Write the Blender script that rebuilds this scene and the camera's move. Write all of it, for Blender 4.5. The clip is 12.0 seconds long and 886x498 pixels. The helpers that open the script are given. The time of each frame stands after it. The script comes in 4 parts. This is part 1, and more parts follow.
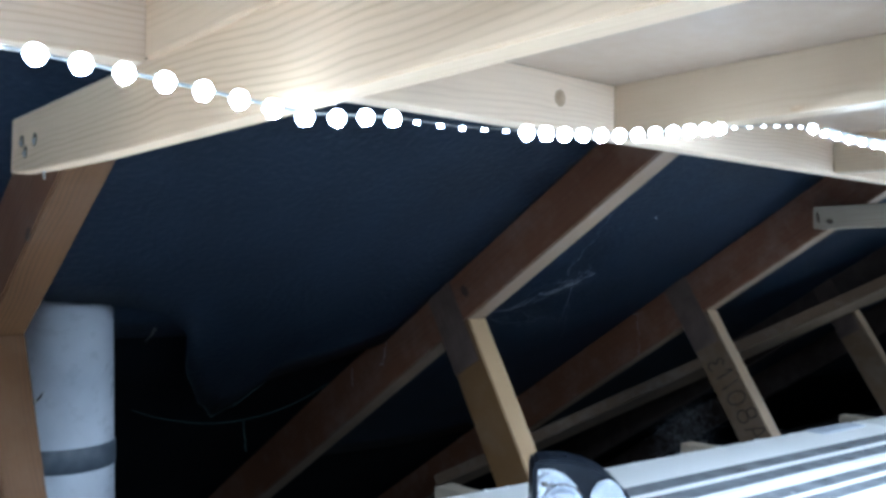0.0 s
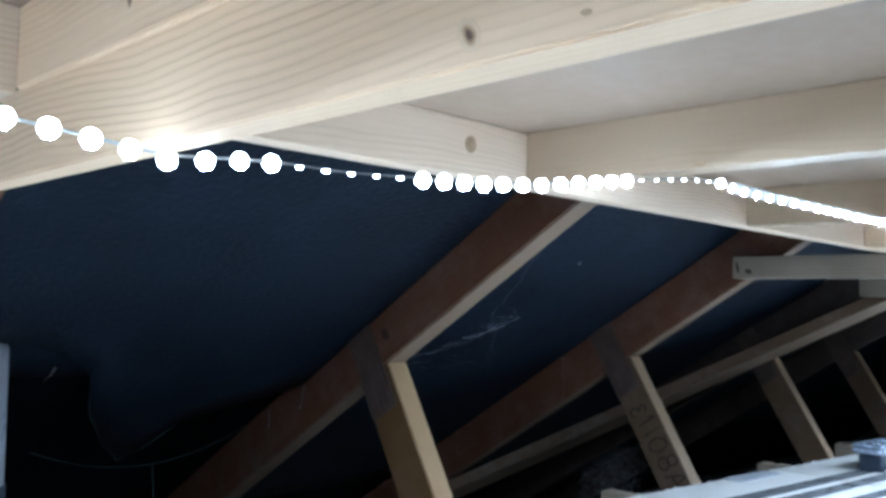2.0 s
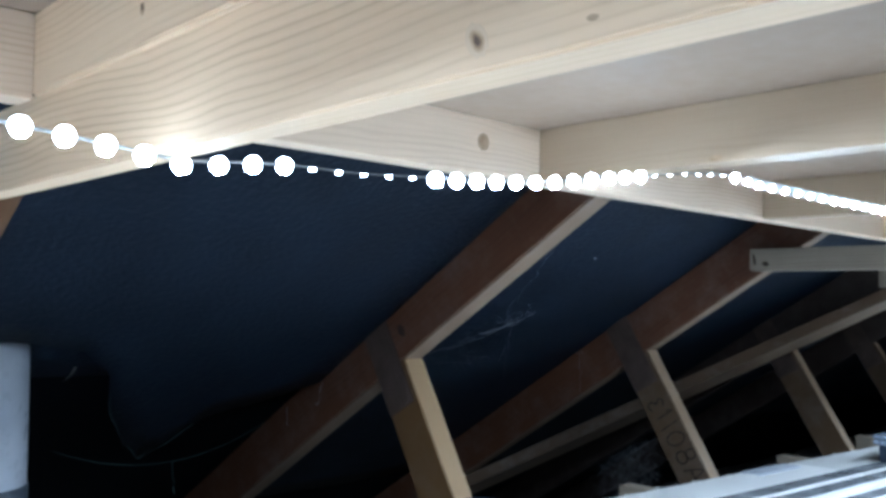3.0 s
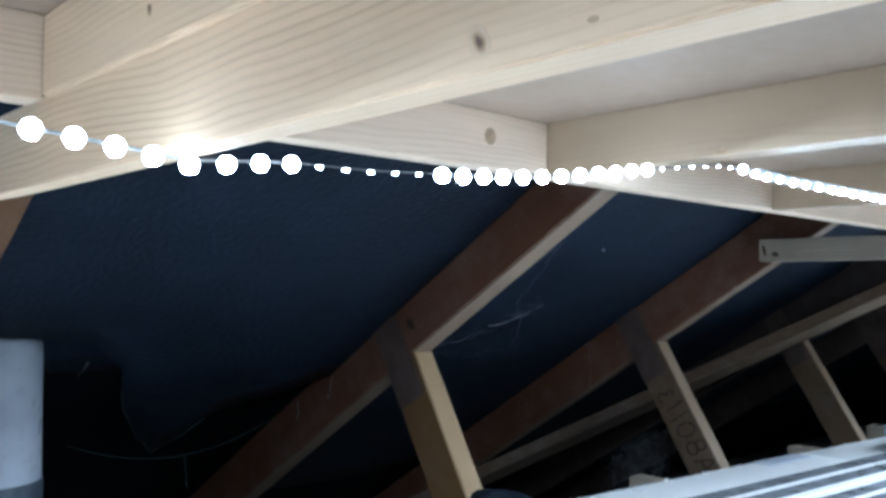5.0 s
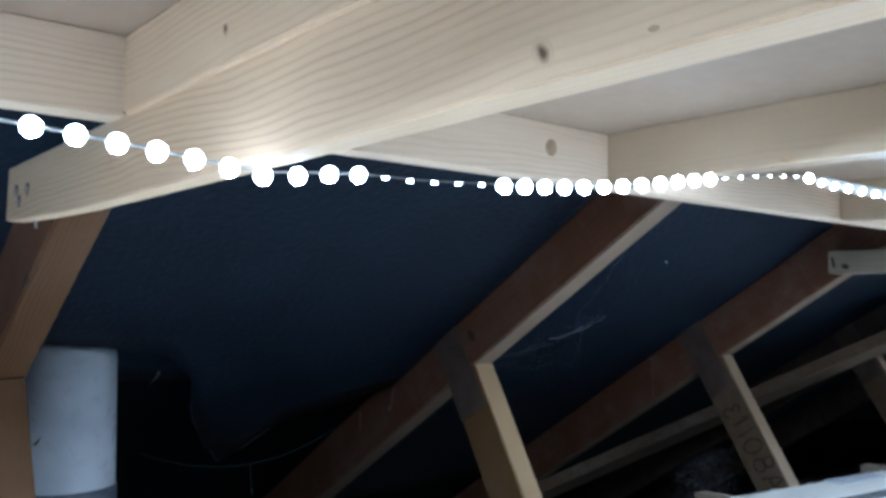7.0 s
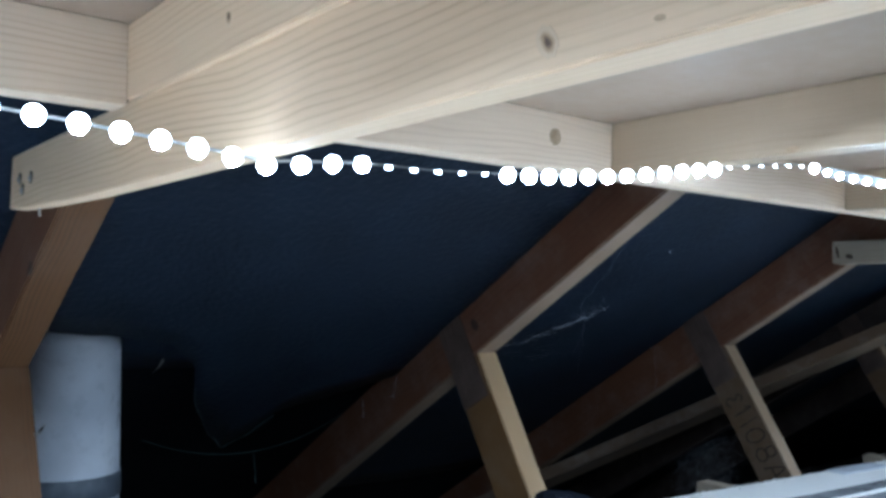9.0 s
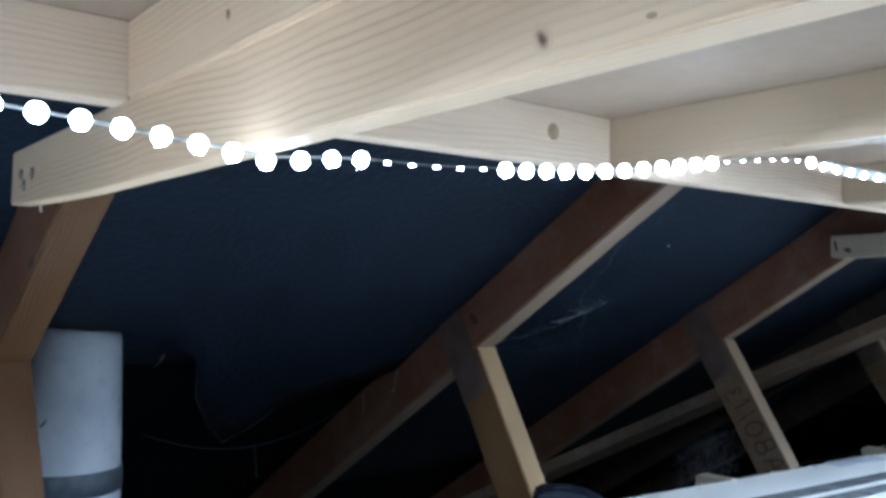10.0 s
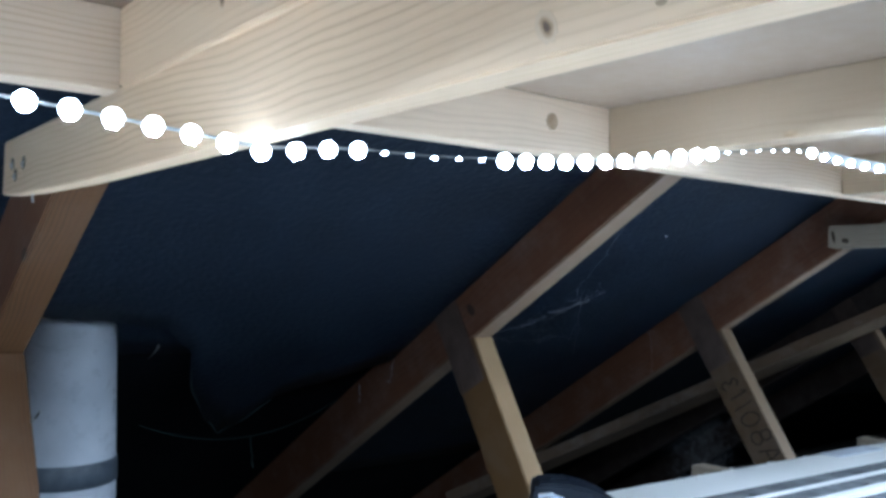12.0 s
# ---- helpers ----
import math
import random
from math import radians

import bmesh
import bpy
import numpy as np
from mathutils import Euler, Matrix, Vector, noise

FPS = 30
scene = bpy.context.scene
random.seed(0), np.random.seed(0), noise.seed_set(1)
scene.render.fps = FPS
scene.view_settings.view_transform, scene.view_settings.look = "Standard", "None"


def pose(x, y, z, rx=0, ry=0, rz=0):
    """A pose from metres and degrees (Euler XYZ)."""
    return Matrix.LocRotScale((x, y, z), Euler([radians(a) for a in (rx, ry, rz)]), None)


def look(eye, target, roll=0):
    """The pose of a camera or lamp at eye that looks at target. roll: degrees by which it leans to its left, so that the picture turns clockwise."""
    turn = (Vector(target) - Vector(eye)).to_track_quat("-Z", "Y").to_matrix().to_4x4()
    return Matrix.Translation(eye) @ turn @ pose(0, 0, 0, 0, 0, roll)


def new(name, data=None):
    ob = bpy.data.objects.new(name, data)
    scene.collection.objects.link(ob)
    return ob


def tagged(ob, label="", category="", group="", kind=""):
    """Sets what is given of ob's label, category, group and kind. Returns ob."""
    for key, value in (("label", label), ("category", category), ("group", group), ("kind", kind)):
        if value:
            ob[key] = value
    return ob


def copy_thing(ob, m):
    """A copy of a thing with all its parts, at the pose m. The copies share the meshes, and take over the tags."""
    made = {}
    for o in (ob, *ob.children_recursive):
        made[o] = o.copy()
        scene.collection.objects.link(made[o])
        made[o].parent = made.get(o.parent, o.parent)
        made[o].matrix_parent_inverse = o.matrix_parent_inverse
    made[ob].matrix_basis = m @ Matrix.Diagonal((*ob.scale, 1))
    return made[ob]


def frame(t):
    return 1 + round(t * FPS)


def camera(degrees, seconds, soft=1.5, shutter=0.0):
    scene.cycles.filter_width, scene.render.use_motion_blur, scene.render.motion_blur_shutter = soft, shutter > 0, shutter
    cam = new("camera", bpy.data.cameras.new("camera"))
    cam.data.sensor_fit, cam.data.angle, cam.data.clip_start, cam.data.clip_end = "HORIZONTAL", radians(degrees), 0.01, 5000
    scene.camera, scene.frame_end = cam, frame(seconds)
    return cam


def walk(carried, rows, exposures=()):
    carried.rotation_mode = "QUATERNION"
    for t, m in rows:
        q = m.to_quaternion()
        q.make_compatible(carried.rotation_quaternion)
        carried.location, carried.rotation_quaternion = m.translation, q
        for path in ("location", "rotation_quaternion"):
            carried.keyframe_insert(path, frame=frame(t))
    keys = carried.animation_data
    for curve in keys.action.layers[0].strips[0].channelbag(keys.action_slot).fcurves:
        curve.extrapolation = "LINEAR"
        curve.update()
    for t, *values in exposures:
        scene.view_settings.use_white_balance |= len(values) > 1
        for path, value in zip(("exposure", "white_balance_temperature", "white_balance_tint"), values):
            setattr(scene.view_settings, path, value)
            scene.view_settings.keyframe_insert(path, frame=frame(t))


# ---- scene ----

# ------------------------------------------------------------ camera and walk
PATH = [
    (0, (-0.1927, 0.0154, 1.0606), (-41.591, 1.694, 0.751)),
    (0.5, (-0.1757, 0.0117, 1.0633), (-44.643, 3.954, 2.019)),
    (1, (-0.1636, 0.015, 1.0682), (-45.82, 4.466, 2.169)),
    (1.5, (-0.1629, 0.0151, 1.0681), (-46.19, 4.166, 1.969)),
    (2, (-0.1663, 0.0108, 1.0676), (-45.702, 4.383, 1.977)),
    (2.5, (-0.1637, 0.0119, 1.0706), (-44.877, 4.073, 1.594)),
    (3, (-0.1667, 0.0089, 1.0697), (-44.635, 3.984, 1.379)),
    (5, (-0.1676, 0.0064, 1.0712), (-43.994, 3.423, 0.971)),
    (5.5, (-0.1646, 0.0095, 1.0733), (-43.78, 3.26, 0.828)),
    (6, (-0.1731, 0.0016, 1.0672), (-42.699, 5.07, 1.419)),
    (6.5, (-0.1734, 0.0029, 1.0691), (-40.466, 4.544, 1.075)),
    (7, (-0.1735, 0.0021, 1.0683), (-39.909, 4.321, 1.102)),
    (9, (-0.1732, 0.0026, 1.0687), (-39.698, 3.544, 1.282)),
    (9.5, (-0.173, 0.0029, 1.069), (-39.639, 3.515, 1.091)),
    (10, (-0.1749, -0.0005, 1.0683), (-39.712, 3.193, 1.127)),
    (10.5, (-0.1733, 0.004, 1.068), (-39.771, 3.055, 1.363)),
    (11, (-0.1725, 0.0038, 1.0697), (-39.719, 2.767, 1.307)),
    (11.5, (-0.1716, 0.0047, 1.0697), (-39.87, 2.648, 1.278)),
    (12, (-0.172, 0.0046, 1.0698), (-40.002, 2.468, 1.181)),
]


def held(eye, turn):
    """Pose from an eye and yaw, pitch and roll in degrees."""
    yaw, pitch, roll = (radians(a) for a in turn)
    ahead = Vector((-math.sin(yaw) * math.cos(pitch), math.cos(yaw) * math.cos(pitch), math.sin(pitch)))
    return look(eye, Vector(eye) + ahead, math.degrees(roll))


cam = camera(55.7, 12.0, soft=3.4)
walk(cam, [(t, held(e, a)) for t, e, a in PATH], exposures=[(0.0, 0.38), (0.5, 0.24), (5.5, 0.22), (6.5, 0.0), (9.5, 0.03), (12.0, 0.15)])

# ------------------------------------------------------------ light: a sealed, dark loft
world = bpy.data.worlds.new("loft_dark")
world.use_nodes = True
world.node_tree.nodes["Background"].inputs[0].default_value = (0.02, 0.025, 0.035, 1)
world.node_tree.nodes["Background"].inputs[1].default_value = 0.1
scene.world = world
LED_STRENGTH = 7700.0
SKIRT_STRENGTH = 39.0
LED_COLOUR = (0.545, 0.750, 1.0, 1)


# ------------------------------------------------------------ materials
def material(name):
    mat = bpy.data.materials.new(name)
    mat.use_nodes = True
    return mat, mat.node_tree.nodes, mat.node_tree.links, mat.node_tree.nodes["Principled BSDF"]


def wood(name, light, dark, rough=0.6, ring=26.0, contrast=0.5, dirt=0.25, knots=0.0, bump=0.12, dust=0.0):
    """Sawn timber whose grain runs along the object's x axis."""
    mat, nodes, links, bsdf = material(name)
    co = nodes.new("ShaderNodeTexCoord")
    info = nodes.new("ShaderNodeObjectInfo")
    shift = nodes.new("ShaderNodeVectorMath")
    shift.operation = "MULTIPLY_ADD"
    spread = nodes.new("ShaderNodeCombineXYZ")
    for k in range(3):
        links.new(info.outputs["Random"], spread.inputs[k])
    links.new(spread.outputs[0], shift.inputs[0])
    shift.inputs[1].default_value = (13.7, 0.21, 0.17)
    links.new(co.outputs["Object"], shift.inputs[2])
    # slow waviness that bends the growth rings
    bend = nodes.new("ShaderNodeMapping")
    bend.inputs["Scale"].default_value = (5.0, 9.0, 9.0)
    links.new(shift.outputs[0], bend.inputs[0])
    slow = nodes.new("ShaderNodeTexNoise")
    slow.inputs["Scale"].default_value = 1.0
    slow.inputs["Detail"].default_value = 2.5
    links.new(bend.outputs[0], slow.inputs["Vector"])
    mix = nodes.new("ShaderNodeVectorMath")
    mix.operation = "MULTIPLY_ADD"
    links.new(slow.outputs["Color"], mix.inputs[0])
    mix.inputs[1].default_value = (0.0, 0.020, 0.020)
    links.new(shift.outputs[0], mix.inputs[2])
    flat = nodes.new("ShaderNodeMapping")
    flat.inputs["Scale"].default_value = (0.09, 1.0, 1.0)
    flat.inputs["Location"].default_value = (0.0, 0.031, 0.043)
    links.new(mix.outputs[0], flat.inputs[0])
    rings = nodes.new("ShaderNodeTexWave")
    rings.wave_type, rings.rings_direction = "RINGS", "X"
    rings.inputs["Scale"].default_value = ring
    rings.inputs["Distortion"].default_value = 1.2
    rings.inputs["Detail"].default_value = 2.0
    rings.inputs["Detail Scale"].default_value = 2.0
    links.new(flat.outputs[0], rings.inputs["Vector"])
    sharp = nodes.new("ShaderNodeValToRGB")
    sharp.color_ramp.elements[0].position, sharp.color_ramp.elements[0].color = 0.0, (1, 1, 1, 1)
    sharp.color_ramp.elements[1].position, sharp.color_ramp.elements[1].color = 0.95, (0, 0, 0, 1)
    for spot_at, level in ((0.10, 0.62), (0.28, 0.20)):
        mid = sharp.color_ramp.elements.new(spot_at)
        mid.color = (level, level, level, 1)
    links.new(rings.outputs["Fac"], sharp.inputs[0])
    # fine fibre
    fine = nodes.new("ShaderNodeMapping")
    fine.inputs["Scale"].default_value = (18.0, 420.0, 420.0)
    links.new(shift.outputs[0], fine.inputs[0])
    fibre = nodes.new("ShaderNodeTexNoise")
    fibre.inputs["Scale"].default_value = 1.0
    fibre.inputs["Detail"].default_value = 4.0
    links.new(fine.outputs[0], fibre.inputs["Vector"])
    # stains
    spot = nodes.new("ShaderNodeTexNoise")
    spot.inputs["Scale"].default_value = 7.0
    spot.inputs["Detail"].default_value = 5.0
    links.new(shift.outputs[0], spot.inputs["Vector"])

    def mul(a, b):
        n = nodes.new("ShaderNodeMath")
        n.operation = "MULTIPLY"
        links.new(a, n.inputs[0])
        n.inputs[1].default_value = b
        return n.outputs[0]

    def plus(a, b):
        n = nodes.new("ShaderNodeMath")
        n.operation = "ADD"
        n.use_clamp = True
        links.new(a, n.inputs[0])
        links.new(b, n.inputs[1])
        return n.outputs[0]

    lane = nodes.new("ShaderNodeMapping")
    lane.inputs["Scale"].default_value = (1.5, 48.0, 48.0)
    links.new(mix.outputs[0], lane.inputs[0])
    fade = nodes.new("ShaderNodeTexNoise")
    fade.inputs["Scale"].default_value, fade.inputs["Detail"].default_value = 1.0, 2.0
    links.new(lane.outputs[0], fade.inputs["Vector"])
    keep = nodes.new("ShaderNodeMapRange")
    keep.inputs["From Min"].default_value, keep.inputs["From Max"].default_value = 0.38, 0.64
    keep.inputs["To Min"].default_value, keep.inputs["To Max"].default_value = 0.10, 1.35
    links.new(fade.outputs["Fac"], keep.inputs["Value"])
    faded = nodes.new("ShaderNodeMath")
    faded.operation = "MULTIPLY"
    links.new(sharp.outputs[0], faded.inputs[0])
    links.new(keep.outputs[0], faded.inputs[1])
    amount = plus(mul(faded.outputs[0], contrast), mul(fibre.outputs["Fac"], 0.28))
    stain = nodes.new("ShaderNodeValToRGB")
    stain.color_ramp.elements[0].position = 0.45
    stain.color_ramp.elements[1].position = 0.75
    links.new(spot.outputs["Fac"], stain.inputs[0])
    amount = plus(amount, mul(stain.outputs[0], dirt))
    if knots:
        wide = nodes.new("ShaderNodeMapping")
        wide.inputs["Scale"].default_value = (5.0, 17.0, 17.0)
        links.new(shift.outputs[0], wide.inputs[0])
        cell = nodes.new("ShaderNodeTexVoronoi")
        cell.inputs["Scale"].default_value = 1.0
        links.new(wide.outputs[0], cell.inputs["Vector"])
        dot = nodes.new("ShaderNodeValToRGB")
        dot.color_ramp.elements[0].position, dot.color_ramp.elements[0].color = 0.05, (1, 1, 1, 1)
        dot.color_ramp.elements[1].position, dot.color_ramp.elements[1].color = 0.13, (0, 0, 0, 1)
        links.new(cell.outputs["Distance"], dot.inputs[0])
        amount = plus(amount, mul(dot.outputs[0], knots))
    ramp = nodes.new("ShaderNodeMix")
    ramp.data_type = "RGBA"
    ramp.inputs[6].default_value = (*light, 1)
    ramp.inputs[7].default_value = (*dark, 1)
    links.new(amount, ramp.inputs[0])
    hue = nodes.new("ShaderNodeHueSaturation")
    vary = nodes.new("ShaderNodeMapRange")
    vary.inputs["To Min"].default_value, vary.inputs["To Max"].default_value = 0.88, 1.08
    links.new(info.outputs["Random"], vary.inputs["Value"])
    links.new(vary.outputs[0], hue.inputs["Value"])
    if dust:
        fluff = nodes.new("ShaderNodeTexNoise")
        fluff.inputs["Scale"].default_value, fluff.inputs["Detail"].default_value, fluff.inputs["Roughness"].default_value = 17.0, 9.0, 0.72
        links.new(shift.outputs[0], fluff.inputs["Vector"])
        cut = nodes.new("ShaderNodeValToRGB")
        cut.color_ramp.elements[0].position, cut.color_ramp.elements[1].position = 0.46, 0.70
        links.new(fluff.outputs["Fac"], cut.inputs[0])
        grey = nodes.new("ShaderNodeMix")
        grey.data_type = "RGBA"
        grey.inputs[7].default_value = (0.30, 0.27, 0.25, 1)
        links.new(mul(cut.outputs[0], dust), grey.inputs[0])
        links.new(ramp.outputs[2], grey.inputs[6])
        links.new(grey.outputs[2], hue.inputs["Color"])
    else:
        links.new(ramp.outputs[2], hue.inputs["Color"])
    links.new(hue.outputs[0], bsdf.inputs["Base Color"])
    bsdf.inputs["Roughness"].default_value = rough
    bsdf.inputs["Specular IOR Level"].default_value = 0.3
    rise = nodes.new("ShaderNodeBump")
    rise.inputs["Strength"].default_value = bump
    rise.inputs["Distance"].default_value = 0.002
    links.new(fibre.outputs["Fac"], rise.inputs["Height"])
    links.new(rise.outputs[0], bsdf.inputs["Normal"])
    return mat


def mottled(name, a, b, scale=8.0, rough=0.6, metal=0.0, bump=0.1, fine=90.0, spec=0.4):
    """A surface of two close colours with cloudy stains and fine relief."""
    mat, nodes, links, bsdf = material(name)
    co = nodes.new("ShaderNodeTexCoord")
    big = nodes.new("ShaderNodeTexNoise")
    big.inputs["Scale"].default_value, big.inputs["Detail"].default_value = scale, 6.0
    small = nodes.new("ShaderNodeTexNoise")
    small.inputs["Scale"].default_value, small.inputs["Detail"].default_value = fine, 3.0
    links.new(co.outputs["Object"], big.inputs["Vector"])
    links.new(co.outputs["Object"], small.inputs["Vector"])
    ramp = nodes.new("ShaderNodeValToRGB")
    ramp.color_ramp.elements[0].position, ramp.color_ramp.elements[0].color = 0.3, (*a, 1)
    ramp.color_ramp.elements[1].position, ramp.color_ramp.elements[1].color = 0.7, (*b, 1)
    links.new(big.outputs["Fac"], ramp.inputs[0])
    links.new(ramp.outputs[0], bsdf.inputs["Base Color"])
    span = nodes.new("ShaderNodeMapRange")
    span.inputs["To Min"].default_value, span.inputs["To Max"].default_value = max(rough - 0.12, 0.03), min(rough + 0.12, 1)
    links.new(small.outputs["Fac"], span.inputs["Value"])
    links.new(span.outputs[0], bsdf.inputs["Roughness"])
    bsdf.inputs["Metallic"].default_value = metal
    bsdf.inputs["Specular IOR Level"].default_value = spec
    rise = nodes.new("ShaderNodeBump")
    rise.inputs["Strength"].default_value, rise.inputs["Distance"].default_value = bump, 0.002
    links.new(small.outputs["Fac"], rise.inputs["Height"])
    links.new(rise.outputs[0], bsdf.inputs["Normal"])
    return mat


PINE = wood("new_pine", (0.71, 0.52, 0.355), (0.40, 0.25, 0.145), ring=130.0, contrast=0.36, dirt=0.10)
PINE_PALE = wood("pale_pine", (0.73, 0.575, 0.435), (0.46, 0.31, 0.205), ring=120.0, contrast=0.34, dirt=0.10)
PINE_TAN = wood("tan_pine", (0.41, 0.300, 0.205), (0.28, 0.190, 0.117), ring=110.0, contrast=0.22, dirt=0.12)
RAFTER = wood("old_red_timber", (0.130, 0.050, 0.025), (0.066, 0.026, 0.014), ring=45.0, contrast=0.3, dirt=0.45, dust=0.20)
RAFTER_EDGE = wood("lit_pale_timber_edge", (0.27, 0.18, 0.12), (0.16, 0.105, 0.07), ring=45.0, contrast=0.4, dirt=0.35, dust=0.25)
STUB_BROWN = wood("lifted_red_timber", (0.190, 0.084, 0.048), (0.096, 0.042, 0.024), ring=60.0, contrast=0.45, dirt=0.4, dust=0.20)
STRUT_BROWN = wood("old_brown_timber", (0.122, 0.053, 0.020), (0.055, 0.023, 0.010), ring=110.0, contrast=0.6, dirt=0.3, dust=0.06)
GREY_WOOD = wood("weathered_timber", (0.33, 0.265, 0.20), (0.17, 0.13, 0.095), ring=90.0, contrast=0.3, dirt=0.5)
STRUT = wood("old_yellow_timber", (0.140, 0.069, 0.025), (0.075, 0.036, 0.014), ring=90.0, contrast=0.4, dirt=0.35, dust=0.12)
STRUT_EDGE = wood("lit_strut_edge", (0.44, 0.277, 0.150), (0.27, 0.165, 0.084), ring=110.0, contrast=0.3, dirt=0.25, dust=0.10)
RAFTER_SHADED = wood("shaded_rafter_timber", (0.050, 0.032, 0.026), (0.026, 0.017, 0.014), ring=45.0, contrast=0.3, dirt=0.4, dust=0.10)
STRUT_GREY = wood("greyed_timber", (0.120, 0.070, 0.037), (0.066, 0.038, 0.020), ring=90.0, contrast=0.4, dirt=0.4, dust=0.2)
EDGE_GREY = wood("lit_greyed_edge", (0.42, 0.285, 0.185), (0.26, 0.17, 0.105), ring=110.0, contrast=0.3, dirt=0.3, dust=0.15)
BRACE_UNDER = wood("lifted_brace_underside", (0.24, 0.162, 0.108), (0.14, 0.092, 0.060), ring=90.0, contrast=0.35, dirt=0.4, dust=0.2)
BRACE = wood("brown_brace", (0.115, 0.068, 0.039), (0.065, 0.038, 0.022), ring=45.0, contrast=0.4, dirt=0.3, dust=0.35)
KNOT = mottled("dark_hole", (0.035, 0.02, 0.012), (0.08, 0.05, 0.03), scale=60.0, rough=0.55)


def pine_knot():
    """A dark heart that pales outwards into the board's colour."""
    mat, nodes, links, bsdf = material("pine_knot")
    co = nodes.new("ShaderNodeTexCoord")
    centre = nodes.new("ShaderNodeVectorMath")
    centre.operation = "MULTIPLY_ADD"
    links.new(co.outputs["Generated"], centre.inputs[0])
    centre.inputs[1].default_value, centre.inputs[2].default_value = (2, 2, 0), (-1, -1, 0)
    far = nodes.new("ShaderNodeVectorMath")
    far.operation = "LENGTH"
    links.new(centre.outputs[0], far.inputs[0])
    rough = nodes.new("ShaderNodeTexNoise")
    rough.inputs["Scale"].default_value = 3.5
    links.new(co.outputs["Generated"], rough.inputs["Vector"])
    total = nodes.new("ShaderNodeMath")
    total.operation = "MULTIPLY_ADD"
    links.new(rough.outputs["Fac"], total.inputs[0])
    total.inputs[1].default_value = 0.5
    links.new(far.outputs["Value"], total.inputs[2])
    ramp = nodes.new("ShaderNodeValToRGB")
    ramp.color_ramp.elements[0].position, ramp.color_ramp.elements[0].color = 0.44, (0.08, 0.04, 0.02, 1)
    ramp.color_ramp.elements[1].position, ramp.color_ramp.elements[1].color = 0.98, (0.60, 0.438, 0.297, 1)
    step = ramp.color_ramp.elements.new(0.72)
    step.color = (0.40, 0.25, 0.14, 1)
    links.new(total.outputs[0], ramp.inputs[0])
    links.new(ramp.outputs[0], bsdf.inputs["Base Color"])
    bsdf.inputs["Roughness"].default_value = 0.55
    return mat


KNOT_PINE = pine_knot()
KNOT_SOFT = mottled("faded_knot", (0.30, 0.195, 0.115), (0.47, 0.325, 0.205), scale=130.0, rough=0.55)
KNOT_DARK = mottled("dark_knot", (0.02, 0.009, 0.006), (0.045, 0.02, 0.012), scale=60.0, rough=0.6)
PLY = mottled("pale_ply", (0.262, 0.182, 0.129), (0.318, 0.225, 0.162), scale=3.5, rough=0.55, bump=0.03)
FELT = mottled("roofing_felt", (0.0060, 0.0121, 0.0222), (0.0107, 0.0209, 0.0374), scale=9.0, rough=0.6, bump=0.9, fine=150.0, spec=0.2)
FELT_LAP = mottled("darkened_lap_felt", (0.0047, 0.0094, 0.0174), (0.0083, 0.0161, 0.0290), scale=9.0, rough=0.6, bump=0.9, fine=150.0, spec=0.2)
FELT_EAVES = mottled("shaded_eaves_felt", (0.0022, 0.0034, 0.0055), (0.0042, 0.0063, 0.0095), scale=6.0, rough=0.8, bump=0.35, fine=260.0, spec=0.1)
UPVC = mottled("white_plastic", (0.42, 0.45, 0.50), (0.58, 0.61, 0.66), scale=14.0, rough=0.30, bump=0.06)
TAPE = mottled("grey_tape", (0.055, 0.07, 0.09), (0.10, 0.12, 0.145), scale=60.0, rough=0.4)
WHITE_BOARD = mottled("white_laminate", (0.77, 0.75, 0.715), (0.84, 0.82, 0.79), scale=5.0, rough=0.4, bump=0.04)
GREY_BOARD = mottled("matt_grey_laminate", (0.55, 0.54, 0.515), (0.64, 0.63, 0.60), scale=7.0, rough=0.6, bump=0.05)
STRIPE = mottled("grey_gloss_strip", (0.10, 0.108, 0.118), (0.25, 0.26, 0.275), scale=26.0, rough=0.22, bump=0.05)
TAG = mottled("blue_grey_tape", (0.43, 0.46, 0.51), (0.54, 0.56, 0.60), scale=30.0, rough=0.4)
BLACK = mottled("navy_black_plastic", (0.006, 0.008, 0.013), (0.011, 0.015, 0.022), scale=30.0, rough=0.42, bump=0.08, spec=0.2)
CHROME = mottled("chrome", (0.75, 0.77, 0.80), (0.85, 0.87, 0.9), scale=20.0, rough=0.14, metal=1.0, bump=0.02)
STEEL = mottled("blue_steel", (0.40, 0.49, 0.62), (0.50, 0.59, 0.72), scale=20.0, rough=0.25, metal=0.6, bump=0.03)
DARK_STEEL = mottled("dark_steel", (0.035, 0.05, 0.075), (0.06, 0.08, 0.115), scale=30.0, rough=0.35, metal=0.6)
SCREW = mottled("screw_steel", (0.35, 0.34, 0.33), (0.5, 0.5, 0.5), scale=200.0, rough=0.3, metal=1.0)
PLATE = mottled("dusty_galvanised_plate", (0.060, 0.037, 0.029), (0.098, 0.065, 0.054), scale=30.0, rough=0.65, metal=0.15, bump=0.2)
WOOL = mottled("mineral_wool", (0.16, 0.15, 0.14), (0.30, 0.28, 0.25), scale=16.0, rough=0.95, bump=0.9, fine=60.0)
BLOCK = mottled("loft_blockwork", (0.16, 0.155, 0.15), (0.24, 0.23, 0.22), scale=6.0, rough=0.9, bump=0.6)
SILK = mottled("cobweb_silk", (0.20, 0.21, 0.23), (0.34, 0.35, 0.38), scale=50.0, rough=0.7)
